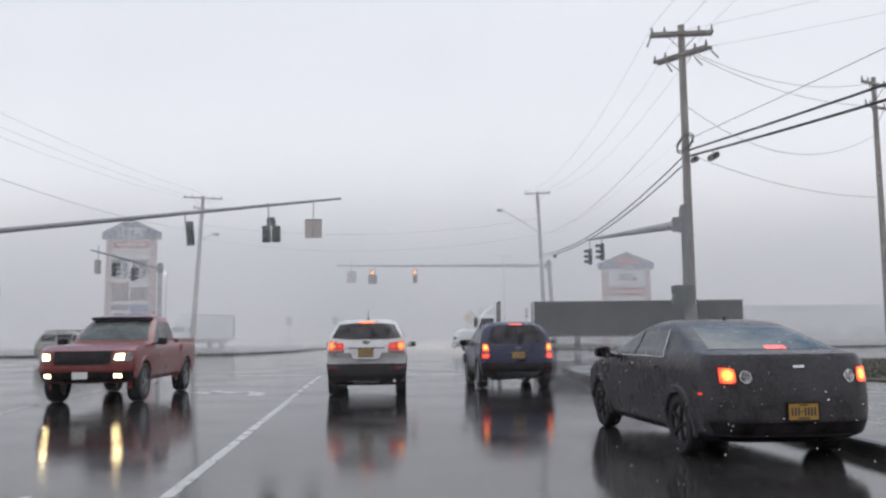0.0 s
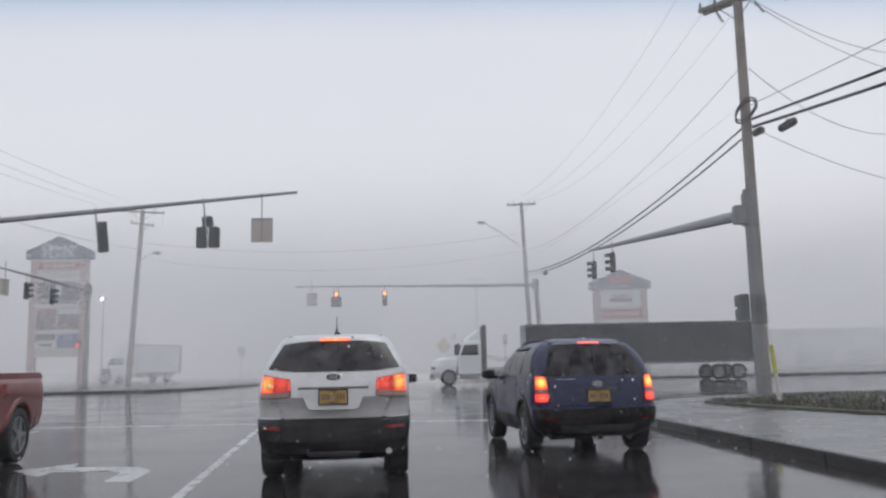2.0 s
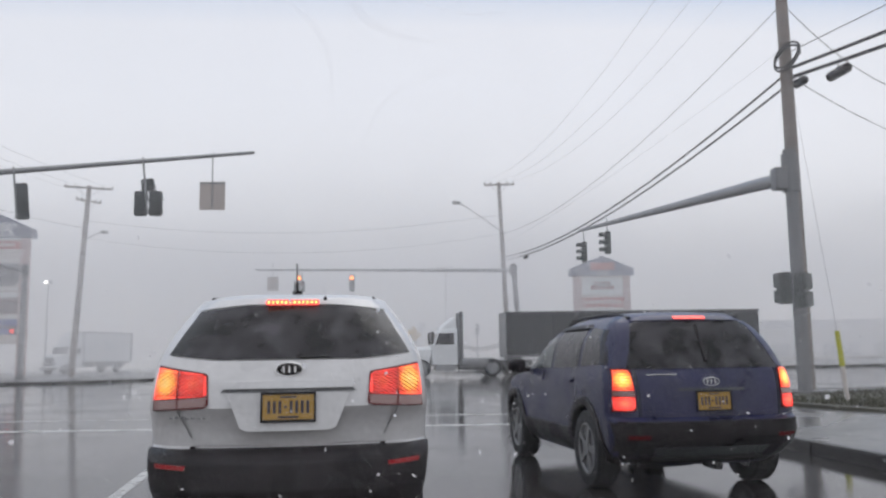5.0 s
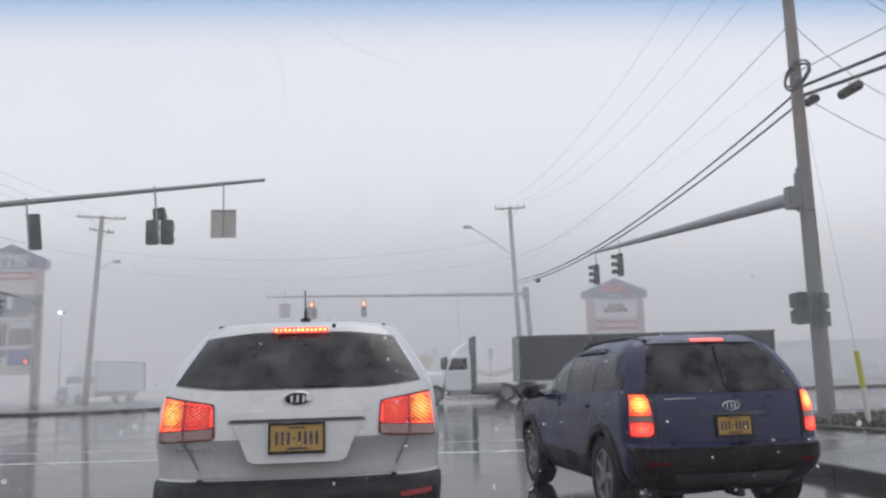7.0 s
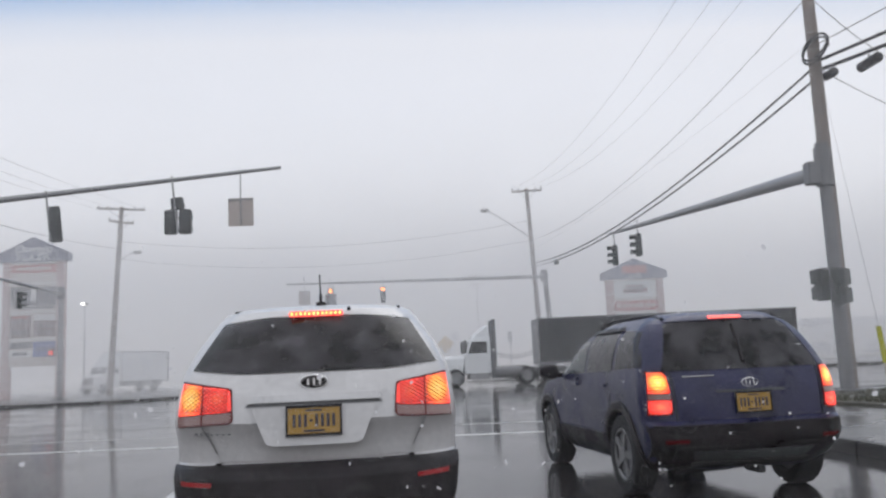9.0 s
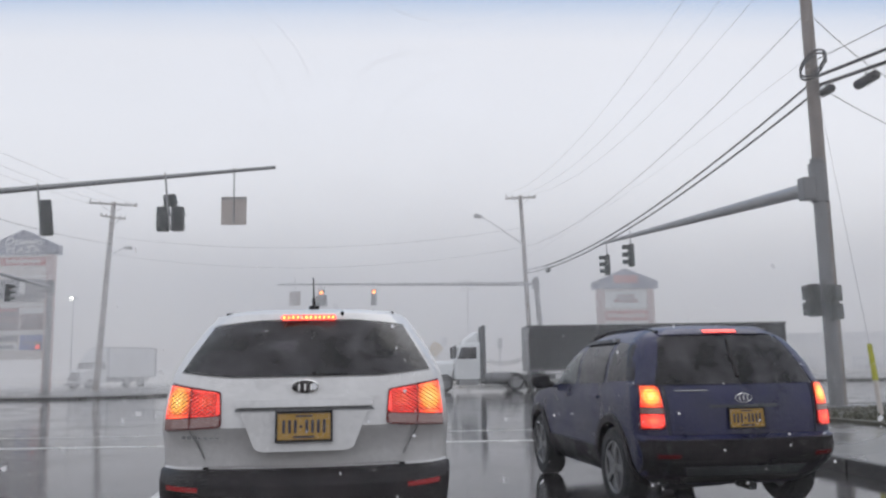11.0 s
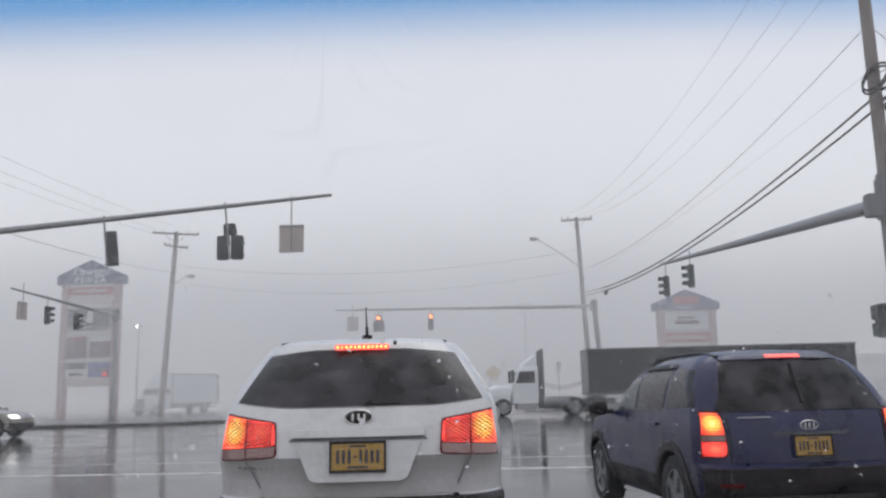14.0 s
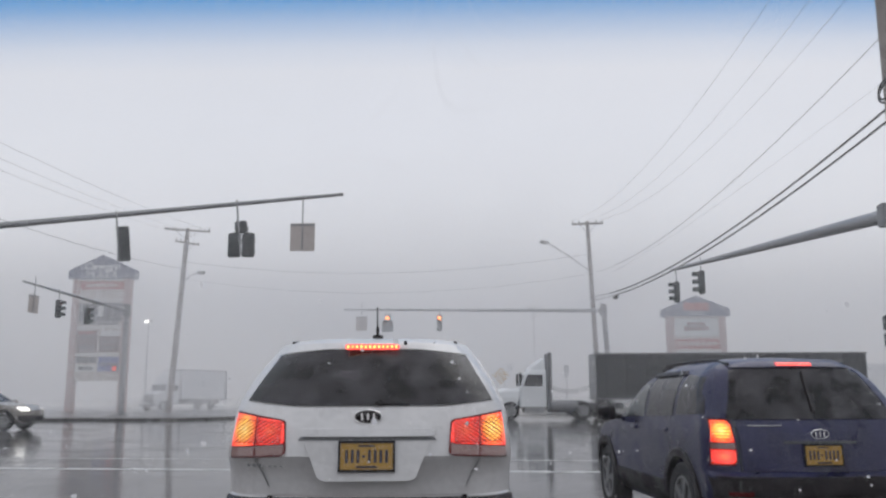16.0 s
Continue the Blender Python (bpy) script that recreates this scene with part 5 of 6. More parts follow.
def black_sedan(m):
    car = thing("sedan", m, "black four-door saloon car with lit brake lights", "car")
    sh = Shell([(0.20, -2.2, 2.2, 0.76), (0.28, -2.38, 2.35, 0.85), (0.44, -2.43, 2.43, 0.89), (0.62, -2.435, 2.43, 0.897), (0.80, -2.42, 2.38, 0.90), (0.92, -2.40, 2.1, 0.90),
                (1.00, -2.38, 1.6, 0.888), (1.06, -2.36, 1.35, 0.87), (1.10, -2.33, 1.22, 0.855), (1.125, -2.17, 1.15, 0.84), (1.145, -2.0, 1.08, 0.82), (1.22, -1.78, 0.92, 0.78), (1.32, -1.46, 0.66, 0.73),
                (1.41, -1.16, 0.42, 0.67), (1.455, -0.97, 0.22, 0.60), (1.484, -0.74, 0.06, 0.46)], bow=0.12, corner=0.3)
    part("body", sh.mesh((-1.42, 1.43), 0.37, 0.33), BLACK, car)
    R = rear_of(sh)
    part("bumper", patch([(-0.78, 0.22), (0.78, 0.22)], [(-0.87, 0.42), (0.87, 0.42)], R, 0.012, 0.03, 24, 6), TRIM, car, "black rear bumper valance")
    part("boot_lid", patch([(-0.62, 0.66), (0.62, 0.66)], [(-0.70, 1.07), (0.70, 1.07)], R, 0.008, 0.03, 20, 8), BLACK, car)
    part("rear_window", patch([(-0.70, 1.15), (0.70, 1.15)], [(-0.57, 1.39), (0.57, 1.39)], R, 0.012, 0.03, 20, 18), GLASS_PALE, car, "rain-wet rear window")
    part("windscreen", patch([(-0.70, 1.10), (0.70, 1.10)], [(-0.54, 1.37), (0.54, 1.37)], front_of(sh), 0.012, 0.03, 16, 8), GLASS_PALE, car)
    part("high_brake_light", patch([(-0.12, 1.152), (0.12, 1.152)], [(-0.11, 1.185), (0.11, 1.185)], R, 0.014, 0.02, 8, 3), BRAKE_HIGH, car, "glowing red high brake light")
    number_plate(car, sh.end(0, 0.53) - 0.02, 0.53, 0.32, 0.165)
    part("badge", patch([(-0.06, 0.965), (0.06, 0.965)], [(-0.06, 0.99), (0.06, 0.99)], R, 0.02, 0.02, 5, 3), CHROME, car)
    for s in (-1, 1):
        lamp = part("tail_lamp", patch(mirrored([(0.64, 0.84), (0.65, 0.81), (0.675, 0.80), (0.80, 0.80)], s), mirrored([(0.645, 0.93), (0.655, 0.965), (0.68, 0.975), (0.80, 0.985)], s), R, 0.014, 0.04, 18, 8), TAIL_DIM, car)
        part("brake_cell", patch(mirrored([(0.65, 0.845), (0.658, 0.82), (0.68, 0.812), (0.79, 0.812)], s), mirrored([(0.654, 0.925), (0.662, 0.953), (0.685, 0.963), (0.79, 0.97)], s), R, 0.02, 0.01, 14, 8), BULB_CELL, lamp, "glowing brake cell, yellow before its bulb")
        ring = [(0.555 + 0.052 * math.cos(a), 0.875 + 0.058 * math.sin(a)) for a in [math.pi * k / 10 for k in range(11)]]
        part("reverse_lens", patch(mirrored([(x, 1.75 - z) for x, z in ring[::-1]], s), mirrored(ring[::-1], s), R, 0.016, 0.03, 12, 8), LENS_CLEAR, lamp, "round clear reverse lens")
        part("lens_ring", sweep(bmesh.new(), [R(s * (0.555 + 0.054 * math.cos(a)), 0.875 + 0.06 * math.sin(a), 0.016) for a in [2 * math.pi * k / 24 for k in range(25)]], 0.006, seg=6), CHROME, lamp)
        part("side_window", patch([(-0.02, 1.065), (0.98, 1.06)], [(-0.02, 1.36), (0.46, 1.345)], side_of(sh, s), 0.012, 0.03, 12, 14), GLASS_PALE, car)
        part("side_window", patch([(-0.98, 1.065), (-0.08, 1.065)], [(-0.84, 1.345), (-0.08, 1.36)], side_of(sh, s), 0.012, 0.03, 12, 14), GLASS_PALE, car)
        bm = bmesh.new()
        sd = side_of(sh, s)
        sweep(bm, [sd(-1.02 + i * 0.2, 1.05, 0.012) for i in range(11)] , 0.009, seg=6)
        sweep(bm, [sd(-1.03 + i * 0.045, 1.05 + i * 0.078, 0.012) for i in range(5)], 0.009, seg=6)
        part("window_trim", bm, CHROME, car)
        for y in (-0.85, 0.05):
            part("door_handle", patch([(y, 0.92), (y + 0.18, 0.92)], [(y, 0.95), (y + 0.18, 0.95)], sd, 0.03, 0.03, 4, 3), BLACK, car)
        mirror(car, sh, s, 0.86, 1.02, BLACK)
        arch_trim(car, sh, s, -1.42, 0.33, 0.37, BLACK, 0.065)
        part("side_marker", patch([(-2.10, 0.685), (-2.02, 0.685)], [(-2.09, 0.705), (-2.03, 0.705)], sd, 0.012, 0.02, 5, 3), RED_CELL, car)
        arch_trim(car, sh, s, 1.43, 0.33, 0.37, BLACK, 0.065)
    bm = box(bmesh.new(), -0.012, 0.012, -0.80, -0.72, 1.46, 1.515, 0.01)
    part("antenna", bm, TRIM, car)
    four_wheels(car, 0.885, -1.42, 1.43, 0.33, 0.21, TRIM)
    return car


def red_pickup(m):
    car = thing("pickup_truck", m, "red pickup truck with its headlamps lit", "pickup truck")
    low = Shell([(0.42, -2.7, 2.5, 0.84), (0.52, -2.75, 2.68, 0.93), (0.70, -2.77, 2.75, 0.965), (0.92, -2.77, 2.76, 0.975), (1.08, -2.77, 2.70, 0.97), (1.17, -2.77, 2.5, 0.955), (1.22, -2.76, 1.3, 0.93)], corner=0.12, bow=0.08, nose=0.4)
    part("body", low.mesh((-1.75, 1.75), 0.48, 0.42, depth=0.34), RED, car)
    cab = Shell([(1.20, -0.95, 1.15, 0.90), (1.40, -0.92, 0.9, 0.86), (1.62, -0.88, 0.55, 0.79), (1.78, -0.82, 0.25, 0.72), (1.86, -0.72, 0.0, 0.62), (1.88, -0.5, -0.2, 0.45)], corner=0.15, bow=0.05, nose=0.3)
    part("cab", cab.mesh(), RED, car)
    bm = bmesh.new()
    box(bm, -0.93, -0.85, -2.70, -1.0, 1.18, 1.31, 0.03)
    box(bm, 0.85, 0.93, -2.70, -1.0, 1.18, 1.31, 0.03)
    box(bm, -0.88, 0.88, -2.73, -2.66, 1.18, 1.31, 0.03)
    part("bed_rail", bm, RED, car)
    F = front_of(low)
    part("windscreen", patch([(-0.78, 1.28), (0.78, 1.28)], [(-0.64, 1.72), (0.64, 1.72)], front_of(cab), 0.008, 0.02, 16, 8), GLASS_PALE, car)
    part("sun_visor", boxed(-0.66, 0.66, 0.08, 0.46, 1.735, 1.81, 0.025), TRIM, car, "dark visor over the windscreen")
    part("grille", patch([(-0.55, 0.80), (0.55, 0.80)], [(-0.58, 1.08), (0.58, 1.08)], F, 0.012, 0.03, 14, 6), TRIM, car, "black grille")
    part("bumper", patch([(-0.92, 0.46), (0.92, 0.46)], [(-0.94, 0.72), (0.94, 0.72)], F, 0.05, 0.08, 20, 6), TRIM, car)
    part("bumper_bar", patch([(-0.93, 0.66), (0.93, 0.66)], [(-0.93, 0.76), (0.93, 0.76)], F, 0.06, 0.08, 20, 4), RED, car)
    part("number_plate", boxed(-0.15, 0.15, 2.84, 2.86, 0.52, 0.66, 0.004), SIGN_WHITE, car)
    for s in (-1, 1):
        lamp = part("headlamp", patch(mirrored([(0.60, 0.87), (0.93, 0.85)], s), mirrored([(0.62, 1.03), (0.92, 1.05)], s), F, 0.015, 0.03, 8, 6), LENS_CLEAR, car)
        part("bulb", patch(mirrored([(0.64, 0.90), (0.80, 0.89)], s), mirrored([(0.66, 1.01), (0.80, 1.02)], s), F, 0.024, 0.02, 6, 6), HEAD, lamp, "glowing headlamp")
        part("fog_lamp", patch(mirrored([(0.62, 0.545), (0.76, 0.545)], s), mirrored([(0.62, 0.61), (0.76, 0.61)], s), F, 0.06, 0.03, 6, 5), HEAD, car, "glowing fog lamp")
        part("side_window", patch([(-0.1, 1.26), (0.85, 1.26)], [(-0.1, 1.70), (0.40, 1.70)], side_of(cab, s), 0.006, 0.02, 10, 6), GLASS_PALE, car)
        part("side_window", patch([(-0.72, 1.28), (-0.18, 1.26)], [(-0.68, 1.68), (-0.18, 1.70)], side_of(cab, s), 0.006, 0.02, 8, 6), GLASS, car)
        mirror(car, low, s, 0.95, 1.2, TRIM)
        part("fender_flare", patch([(-2.4, 1.0), (-1.05, 1.0)], [(-2.3, 1.16), (-1.15, 1.16)], side_of(low, s), 0.05, 0.06, 12, 4), RED, car)
        for y in (-1.75, 1.75):
            arch_trim(car, low, s, y, 0.42, 0.48, RED, 0.07)
    four_wheels(car, 0.97, -1.75, 1.75, 0.41, 0.27)
    return car


def silver_suv(m):
    car = thing("suv", m, "beige silver sport utility vehicle waiting in the side street", "car")
    sh = Shell([(0.28, -2.1, 2.1, 0.78), (0.36, -2.3, 2.28, 0.86), (0.5, -2.36, 2.36, 0.9), (0.8, -2.36, 2.36, 0.92), (1.0, -2.33, 2.1, 0.91), (1.1, -2.3, 1.2, 0.89), (1.2, -2.25, 1.0, 0.86),
                (1.45, -2.1, 0.6, 0.78), (1.62, -1.98, 0.3, 0.70), (1.74, -1.8, -0.05, 0.60), (1.77, -1.5, -0.4, 0.4)], corner=0.22)
    part("body", sh.mesh((-1.4, 1.4), 0.42, 0.37), SILVER, car)
    for s in (-1, 1):
        part("side_window", patch([(-0.1, 1.16), (0.9, 1.14)], [(-0.1, 1.58), (0.4, 1.58)], side_of(sh, s), 0.006, 0.02, 10, 6), GLASS, car)
        part("side_window", patch([(-1.0, 1.18), (-0.18, 1.16)], [(-1.0, 1.58), (-0.18, 1.58)], side_of(sh, s), 0.006, 0.02, 10, 6), GLASS, car)
        part("side_window", patch([(-1.95, 1.2), (-1.08, 1.18)], [(-1.8, 1.55), (-1.08, 1.58)], side_of(sh, s), 0.006, 0.02, 10, 6), GLASS, car)
        part("sill_cladding", patch([(-0.9, 0.3), (0.95, 0.3)], [(-0.9, 0.58), (0.95, 0.58)], side_of(sh, s), 0.012, 0.03, 10, 4), TRIM, car)
        part("headlamp", patch(mirrored([(0.58, 0.78), (0.86, 0.78)], s), mirrored([(0.58, 0.92), (0.86, 0.92)], s), front_of(sh), 0.012, 0.03, 8, 5), HEAD_FAR, car)
        sweep_bm = sweep(bmesh.new(), [(s * 0.62, -1.8 + i * 0.28, 1.74 + (0.06 if 0 < i < 7 else 0.0)) for i in range(8)], 0.02)
        part("roof_rail", sweep_bm, TRIM, car)
        mirror(car, sh, s, 0.85, 1.08, SILVER)
        arch_trim(car, sh, s, -1.4, 0.37, 0.42)
        arch_trim(car, sh, s, 1.4, 0.37, 0.42)
    part("windscreen", patch([(-0.7, 1.14), (0.7, 1.14)], [(-0.56, 1.64), (0.56, 1.64)], front_of(sh), 0.006, 0.02, 14, 8), GLASS, car)
    part("rear_window", patch([(-0.7, 1.2), (0.7, 1.2)], [(-0.56, 1.62), (0.56, 1.62)], rear_of(sh), 0.006, 0.02, 14, 8), GLASS, car)
    part("bumper", patch([(-0.84, 0.34), (0.84, 0.34)], [(-0.88, 0.6), (0.88, 0.6)], front_of(sh), 0.02, 0.04, 16, 6), TRIM, car)
    four_wheels(car, 0.91, -1.4, 1.4, 0.37, 0.23)
    return car


def truck_wheels(p, ys, half=1.05, r=0.5):
    for s in (-1, 1):
        for y in ys:
            wheel(p, s * half * 1.2, y, r, 0.3, ALLOY, 6)


def semi_truck(m):
    """Tractor with its nose at y = 0 facing +y, and a trailer behind."""
    p = thing("semi_truck", m, "white articulated lorry with a dark grey trailer crossing the junction", "truck")
    hood = Shell([(0.45, -1.4, 0.0, 1.0), (0.8, -1.6, 0.05, 1.12), (1.2, -1.7, 0.02, 1.12), (1.55, -1.75, -0.15, 1.05), (1.75, -1.8, -0.6, 0.9)], corner=0.05, nose=0.5)
    part("hood", hood.mesh(), TRUCK_WHITE, p)
    cab = Shell([(0.7, -3.2, -1.6, 1.18), (1.75, -3.2, -1.6, 1.2), (2.6, -3.2, -1.95, 1.16), (2.78, -3.2, -2.2, 1.08)], corner=0.08, nose=0.2, bow=0.05)
    part("cab", cab.mesh(), TRUCK_WHITE, p)
    part("roof_fairing", Shell([(2.74, -3.15, -2.0, 1.04), (3.05, -3.15, -2.35, 1.02), (3.35, -3.15, -2.75, 0.96), (3.42, -3.1, -2.9, 0.86)], corner=0.06, nose=0.25).mesh(), TRUCK_WHITE, p)
    part("frame_skirt", boxed(-0.98, 0.98, -5.3, -3.25, 0.55, 1.05, 0.04), STEEL_DARK, p)
    part("cab_step", boxed(-1.22, 1.22, -3.0, -1.9, 0.35, 0.7, 0.04), STEEL, p)
    part("fifth_wheel", boxed(-0.55, 0.55, -6.9, -6.1, 0.9, 1.08, 0.05), STEEL_DARK, p)
    bm = bmesh.new()
    for i in range(3):
        sweep(bm, [(0.3 + 0.06 * math.cos(k * 0.7 + i), -3.3 - k * 0.34, 2.0 - 0.1 * i - 0.35 * math.sin(k / 8 * math.pi)) for k in range(9)], 0.01, seg=5)
    part("air_hose", bm, CABLE, p)
    part("windscreen", patch([(-1.0, 1.85), (1.0, 1.85)], [(-1.0, 2.5), (1.0, 2.5)], front_of(cab), 0.01, 0.03, 14, 6), GLASS, p)
    part("bumper", boxed(-1.15, 1.15, -0.25, 0.12, 0.35, 0.75, 0.06), CHROME, p)
    for s in (-1, 1):
        part("side_window", patch([(-2.95, 1.85), (-1.85, 1.85)], [(-2.95, 2.5), (-2.1, 2.5)], side_of(cab, s), 0.01, 0.03, 8, 6), GLASS, p)
        part("headlamp", patch(mirrored([(0.75, 1.0), (1.05, 1.0)], s), mirrored([(0.75, 1.18), (1.05, 1.18)], s), front_of(hood), 0.02, 0.03, 6, 4), LENS_CLEAR, p)
        part("fuel_tank", tubed((s * 0.95, -4.9, 0.7), (s * 0.95, -3.4, 0.7), 0.33, seg=18), STEEL_DARK, p)
        part("exhaust_pipe", tubed((s * 0.95, -3.4, 0.9), (s * 0.95, -3.4, 3.75), 0.11), STEEL_DARK, p)
        bm = boxed(s * 1.45 - 0.09, s * 1.45 + 0.09, -1.75, -1.6, 1.9, 2.6, 0.03)
        tube(bm, (s * 1.2, -1.75, 2.2), (s * 1.45, -1.7, 2.2), 0.02)
        part("wing_mirror", bm, TRIM, p)
    part("chassis", boxed(-0.45, 0.45, -7.6, -0.6, 0.6, 0.9, 0.03), STEEL_DARK, p)
    truck_wheels(p, (-1.1, -5.2, -6.5))
    tr = part("trailer", boxed(-1.28, 1.28, -21.2, -6.0, 1.15, 3.66, 0.04), TRAILER, p, "dark grey curtain-sided trailer")
    part("trailer_front", boxed(-1.25, 1.25, -5.998, -5.94, 1.2, 3.62, 0.02), STEEL, tr, "pale bare front wall")
    for i in range(14):
        y = -6.6 - i * 1.11
        for s in (-1, 1):
            part("trailer_rib", boxed(s * 1.30 - 0.025, s * 1.30 + 0.025, y - 0.04, y + 0.04, 1.2, 3.6, 0.008), TRAILER, tr)
    part("trailer_rail", boxed(-1.32, 1.32, -21.24, -5.96, 3.6, 3.7, 0.02), STEEL_DARK, tr)
    part("trailer_sill", boxed(-1.32, 1.32, -21.24, -5.96, 1.08, 1.2, 0.02), STEEL_DARK, tr)
    truck_wheels(p, (-18.2, -19.5))
    for s in (-1, 1):
        part("landing_leg", boxed(s * 0.8 - 0.06, s * 0.8 + 0.06, -9.3, -9.15, 0.2, 1.2), STEEL_DARK, p)
    return p


def box_truck(m):
    """A delivery lorry with its nose at y = 0 facing +y."""
    p = thing("box_truck", m, "white box lorry waiting in the plaza entrance", "truck")
    hood = Shell([(0.4, -1.2, 0.0, 1.0), (0.9, -1.3, 0.0, 1.08), (1.5, -1.3, -0.12, 1.0), (1.75, -1.35, -0.7, 0.9)], nose=0.35, corner=0.05)
    part("hood", hood.mesh(), TRUCK_WHITE, p)
    cab = Shell([(0.5, -2.9, -1.1, 1.1), (1.7, -2.9, -1.05, 1.15), (2.45, -2.9, -1.4, 1.1), (2.65, -2.85, -1.6, 1.05)], nose=0.25, corner=0.1)
    part("cab", cab.mesh(), TRUCK_WHITE, p)
    part("windscreen", patch([(-1.0, 1.78), (1.0, 1.78)], [(-0.95, 2.4), (0.95, 2.4)], front_of(cab), 0.01, 0.02, 12, 6), GLASS, p)
    part("grille", patch([(-0.6, 0.7), (0.6, 0.7)], [(-0.6, 1.45), (0.6, 1.45)], front_of(hood), 0.012, 0.02, 8, 5), TRIM, p)
    part("bumper", boxed(-1.0, 1.0, -0.15, 0.1, 0.35, 0.58, 0.04), STEEL_DARK, p)
    for s in (-1, 1):
        part("headlamp", patch(mirrored([(0.6, 0.75), (0.88, 0.75)], s), mirrored([(0.6, 0.98), (0.88, 0.98)], s), front_of(hood), 0.014, 0.02, 6, 5), LENS_CLEAR, p)
        part("side_window", patch([(-2.6, 1.75), (-1.4, 1.75)], [(-2.6, 2.35), (-1.7, 2.35)], side_of(cab, s), 0.01, 0.02, 8, 6), GLASS, p)
    cargo = part("cargo_box", boxed(-1.22, 1.22, -8.9, -3.05, 0.95, 3.75, 0.04), TRUCK_WHITE, p)
    part("box_rail", boxed(-1.25, 1.25, -8.93, -3.0, 3.7, 3.8, 0.02), STEEL_DARK, cargo)
    for s in (-1, 1):
        part("box_corner", boxed(s * 1.24 - 0.06, s * 1.24 + 0.06, -8.95, -8.7, 0.95, 3.75, 0.02), STEEL_DARK, cargo)
    part("box_sill", boxed(-1.25, 1.25, -8.93, -3.0, 0.9, 1.02, 0.02), STEEL_DARK, cargo)
    part("air_deflector", Shell([(2.62, -2.9, -1.5, 1.05), (3.2, -2.9, -1.9, 1.05), (3.65, -2.9, -2.4, 1.0), (3.72, -2.85, -2.6, 0.9)], corner=0.05, nose=0.3).mesh(), TRUCK_WHITE, p)
    part("chassis", boxed(-0.45, 0.45, -8.8, -0.5, 0.55, 0.9, 0.02), STEEL_DARK, p)
    truck_wheels(p, (-0.9, -7.2), 0.92, 0.45)
    return p


white_suv(pose(-1.935, 20.66, 0, 0, 0, 3))
blue_suv(pose(1.48, 22.57, 0, 0, 0, 5))
black_sedan(pose(3.24, 11.0, 0, 0, 0, 7))
red_pickup(pose(-7.55, 19.7, 0, 0, 0, 183.5))
silver_suv(pose(-21.0, 48.0, 0, 0, 0, -90))
semi_truck(pose(0.3, 63.0, 0, 0, 0, 90))
box_truck(pose(-30.6, 92.0, 0.12, 0, 0, 152))


# ---- snow haze and loose flakes ----
def snow_material():
    """Loose snow and haze streaks in the air: bright, and lit through as well as from the front."""
    m = bpy.data.materials.new("snow_and_haze")
    m.use_nodes = True
    n, l = m.node_tree.nodes, m.node_tree.links
    n.clear()
    out, both = n.new("ShaderNodeOutputMaterial"), n.new("ShaderNodeMixShader")
    dif, tra = n.new("ShaderNodeBsdfDiffuse"), n.new("ShaderNodeBsdfTranslucent")
    for s in (dif, tra):
        s.inputs["Color"].default_value = (0.95, 0.935, 0.94, 1)
    both.inputs[0].default_value = 0.5
    l.new(dif.outputs[0], both.inputs[1])
    l.new(tra.outputs[0], both.inputs[2])
    l.new(both.outputs[0], out.inputs[0])
    return m


SNOW_AIR = snow_material()


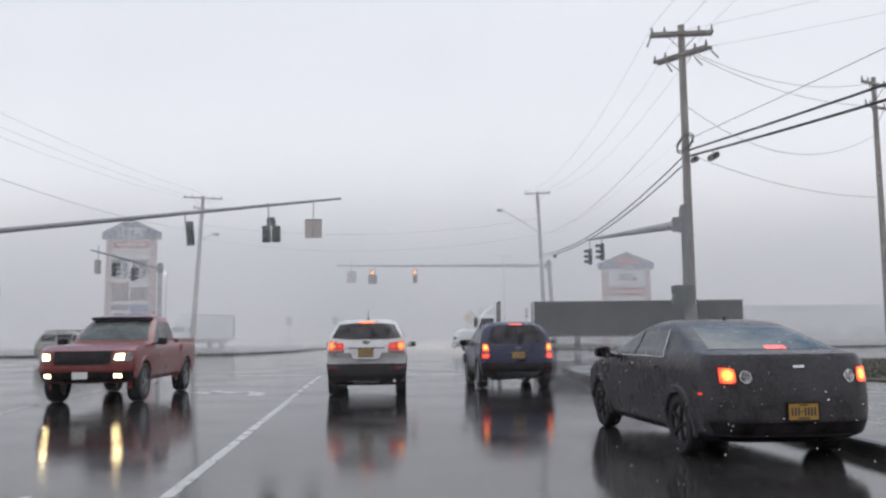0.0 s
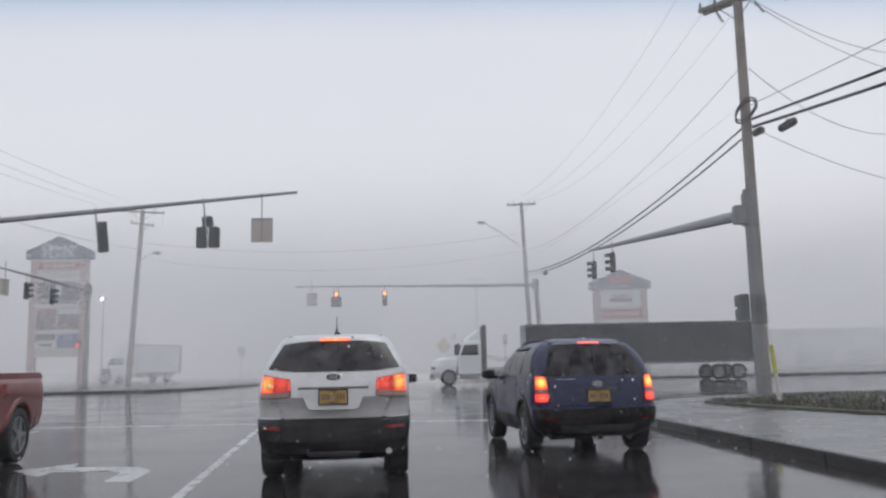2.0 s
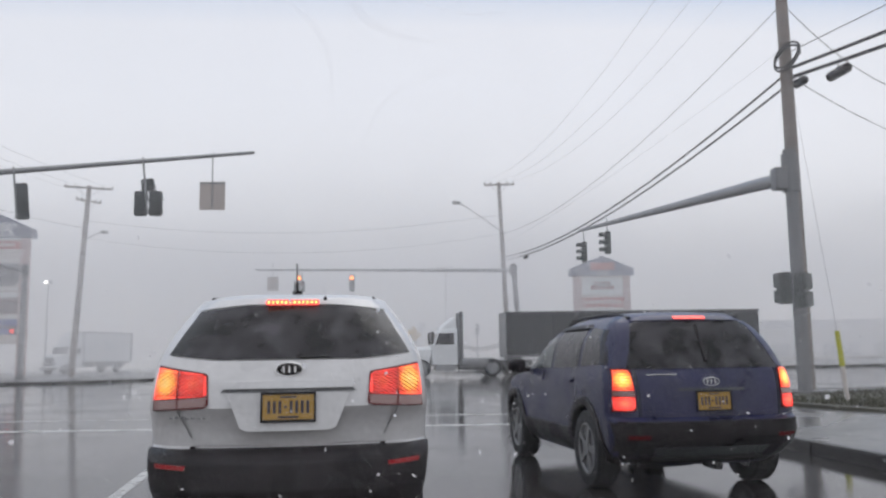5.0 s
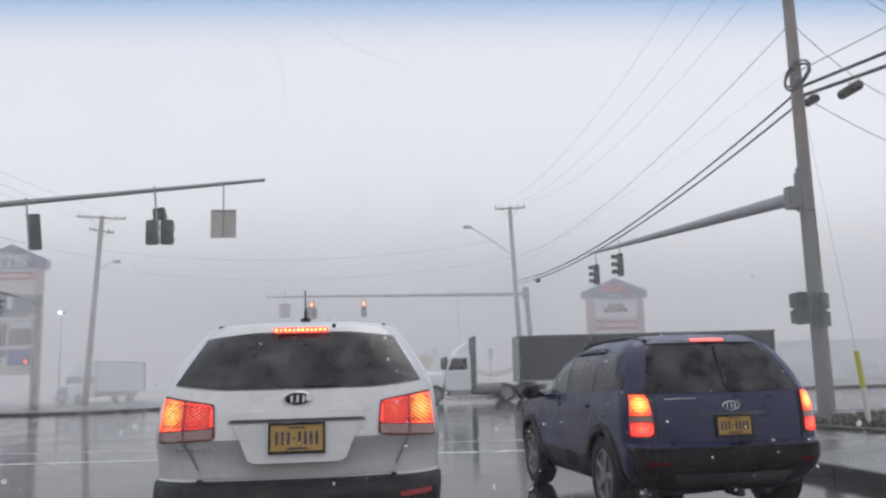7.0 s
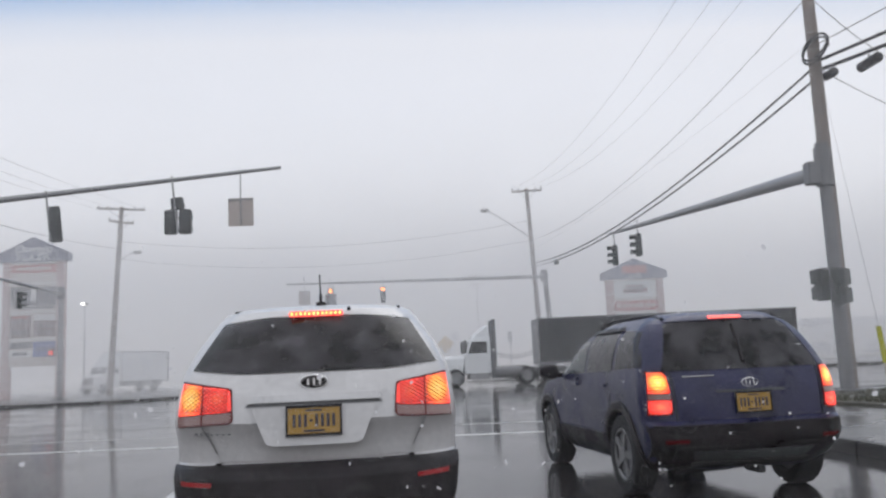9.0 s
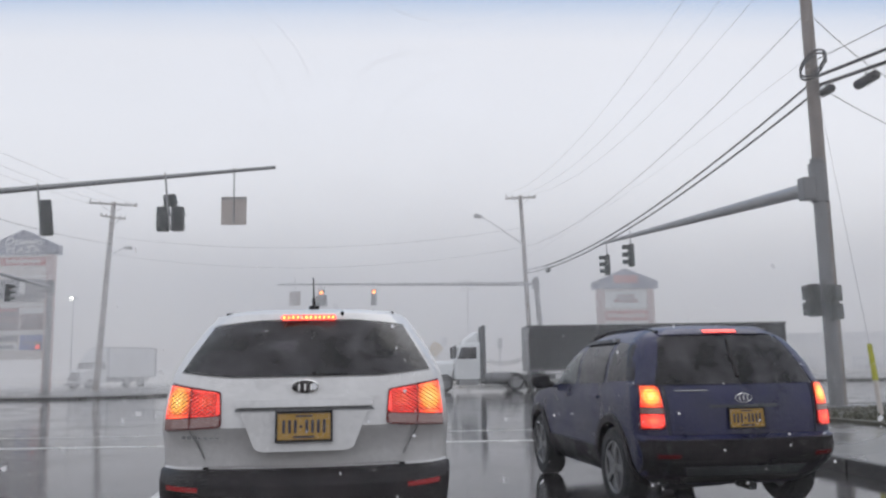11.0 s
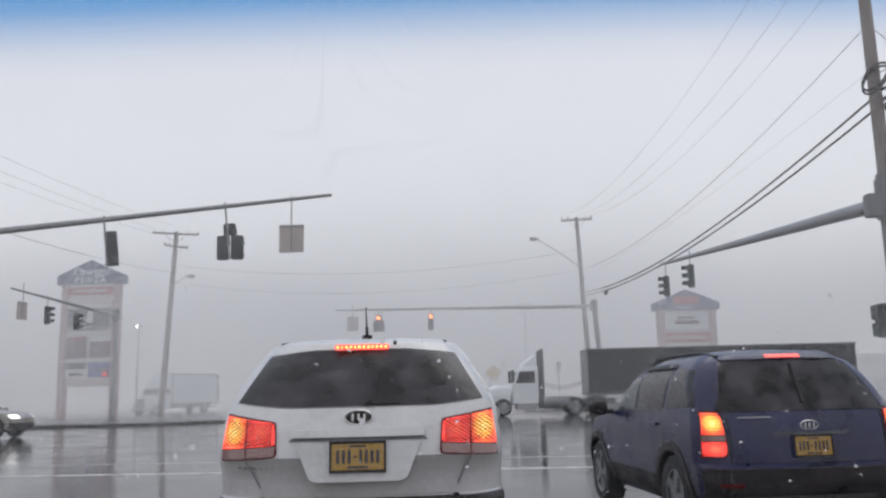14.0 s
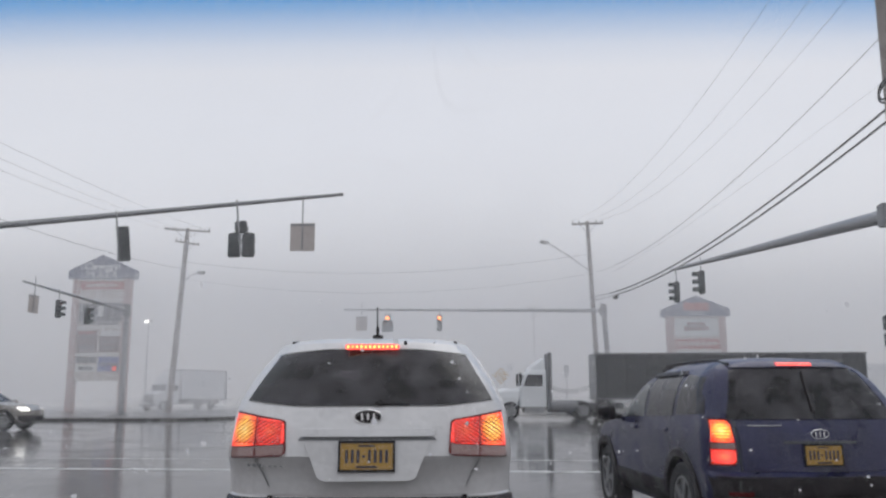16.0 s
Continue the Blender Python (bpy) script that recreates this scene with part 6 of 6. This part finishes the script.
def haze_curtain(y, half, step, cover, label, slant=0.06):
    """Snow haze put in as a curtain of fine parallel streaks across the road; their width swells and thins in drifts,
    near the ground and aloft.
    """
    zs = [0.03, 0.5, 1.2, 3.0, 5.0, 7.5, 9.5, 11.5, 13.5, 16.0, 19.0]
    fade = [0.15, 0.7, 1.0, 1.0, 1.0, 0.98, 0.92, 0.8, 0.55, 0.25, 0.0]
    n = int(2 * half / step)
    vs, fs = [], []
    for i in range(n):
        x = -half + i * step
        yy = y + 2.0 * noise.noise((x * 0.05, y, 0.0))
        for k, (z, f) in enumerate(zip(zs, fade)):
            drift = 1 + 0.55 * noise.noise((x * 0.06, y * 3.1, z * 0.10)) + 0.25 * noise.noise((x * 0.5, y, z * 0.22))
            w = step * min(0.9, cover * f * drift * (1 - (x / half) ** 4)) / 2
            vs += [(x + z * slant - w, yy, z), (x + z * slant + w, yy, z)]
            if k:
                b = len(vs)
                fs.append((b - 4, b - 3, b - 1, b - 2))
    me = bpy.data.meshes.new("snow_haze")
    me.from_pydata(vs, [], fs)
    me.materials.append(SNOW_AIR)
    tagged(new("snow_haze", me), label, "snow", kind="stuff")


# haze added as opaque streaks: each row's cover pales whatever stands behind it
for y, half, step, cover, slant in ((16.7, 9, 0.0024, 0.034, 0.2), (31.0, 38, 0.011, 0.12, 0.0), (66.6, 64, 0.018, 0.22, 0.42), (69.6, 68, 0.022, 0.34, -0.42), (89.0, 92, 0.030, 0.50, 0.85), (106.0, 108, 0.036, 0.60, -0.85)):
    haze_curtain(y, half, step, cover, "fine white streaks standing in for snow haze across the road", slant)


def flakes(label, count, x, y, z, size, seed):
    """Loose flakes scattered in the air near the cars."""
    rs = np.random.RandomState(seed)
    vs, fs = [], []
    for _ in range(count):
        c = Vector((rs.uniform(*x), rs.uniform(*y), rs.uniform(*z)))
        q = Euler(rs.uniform(0, 6.28, 3)).to_matrix()
        s = size * rs.uniform(0.4, 1.5)
        k = len(vs)
        vs += [c + q @ Vector((s * math.cos(a) * rs.uniform(0.7, 1.2), s * math.sin(a) * rs.uniform(0.7, 1.2), 0)) for a in (0, 1.05, 2.1, 3.14, 4.19, 5.24)]
        fs.append(tuple(range(k, k + 6)))
    me = bpy.data.meshes.new("snow_flakes")
    me.from_pydata(vs, [], fs)
    me.materials.append(SNOW_AIR)
    tagged(new("snow_flakes", me), label, "snow", kind="stuff")


flakes("scattered white snow flakes in the air between the cars", 1300, (-9, 9), (15.5, 30), (0.1, 1.7), 0.008, 13)
flakes("large soft snow flakes close by in the air", 110, (-2.6, 2.6), (15.5, 18), (0.3, 1.5), 0.008, 29)
flakes("snow flakes flung up beside the black car", 240, (1.4, 5.6), (6.6, 9.2), (0.1, 1.25), 0.006, 41)
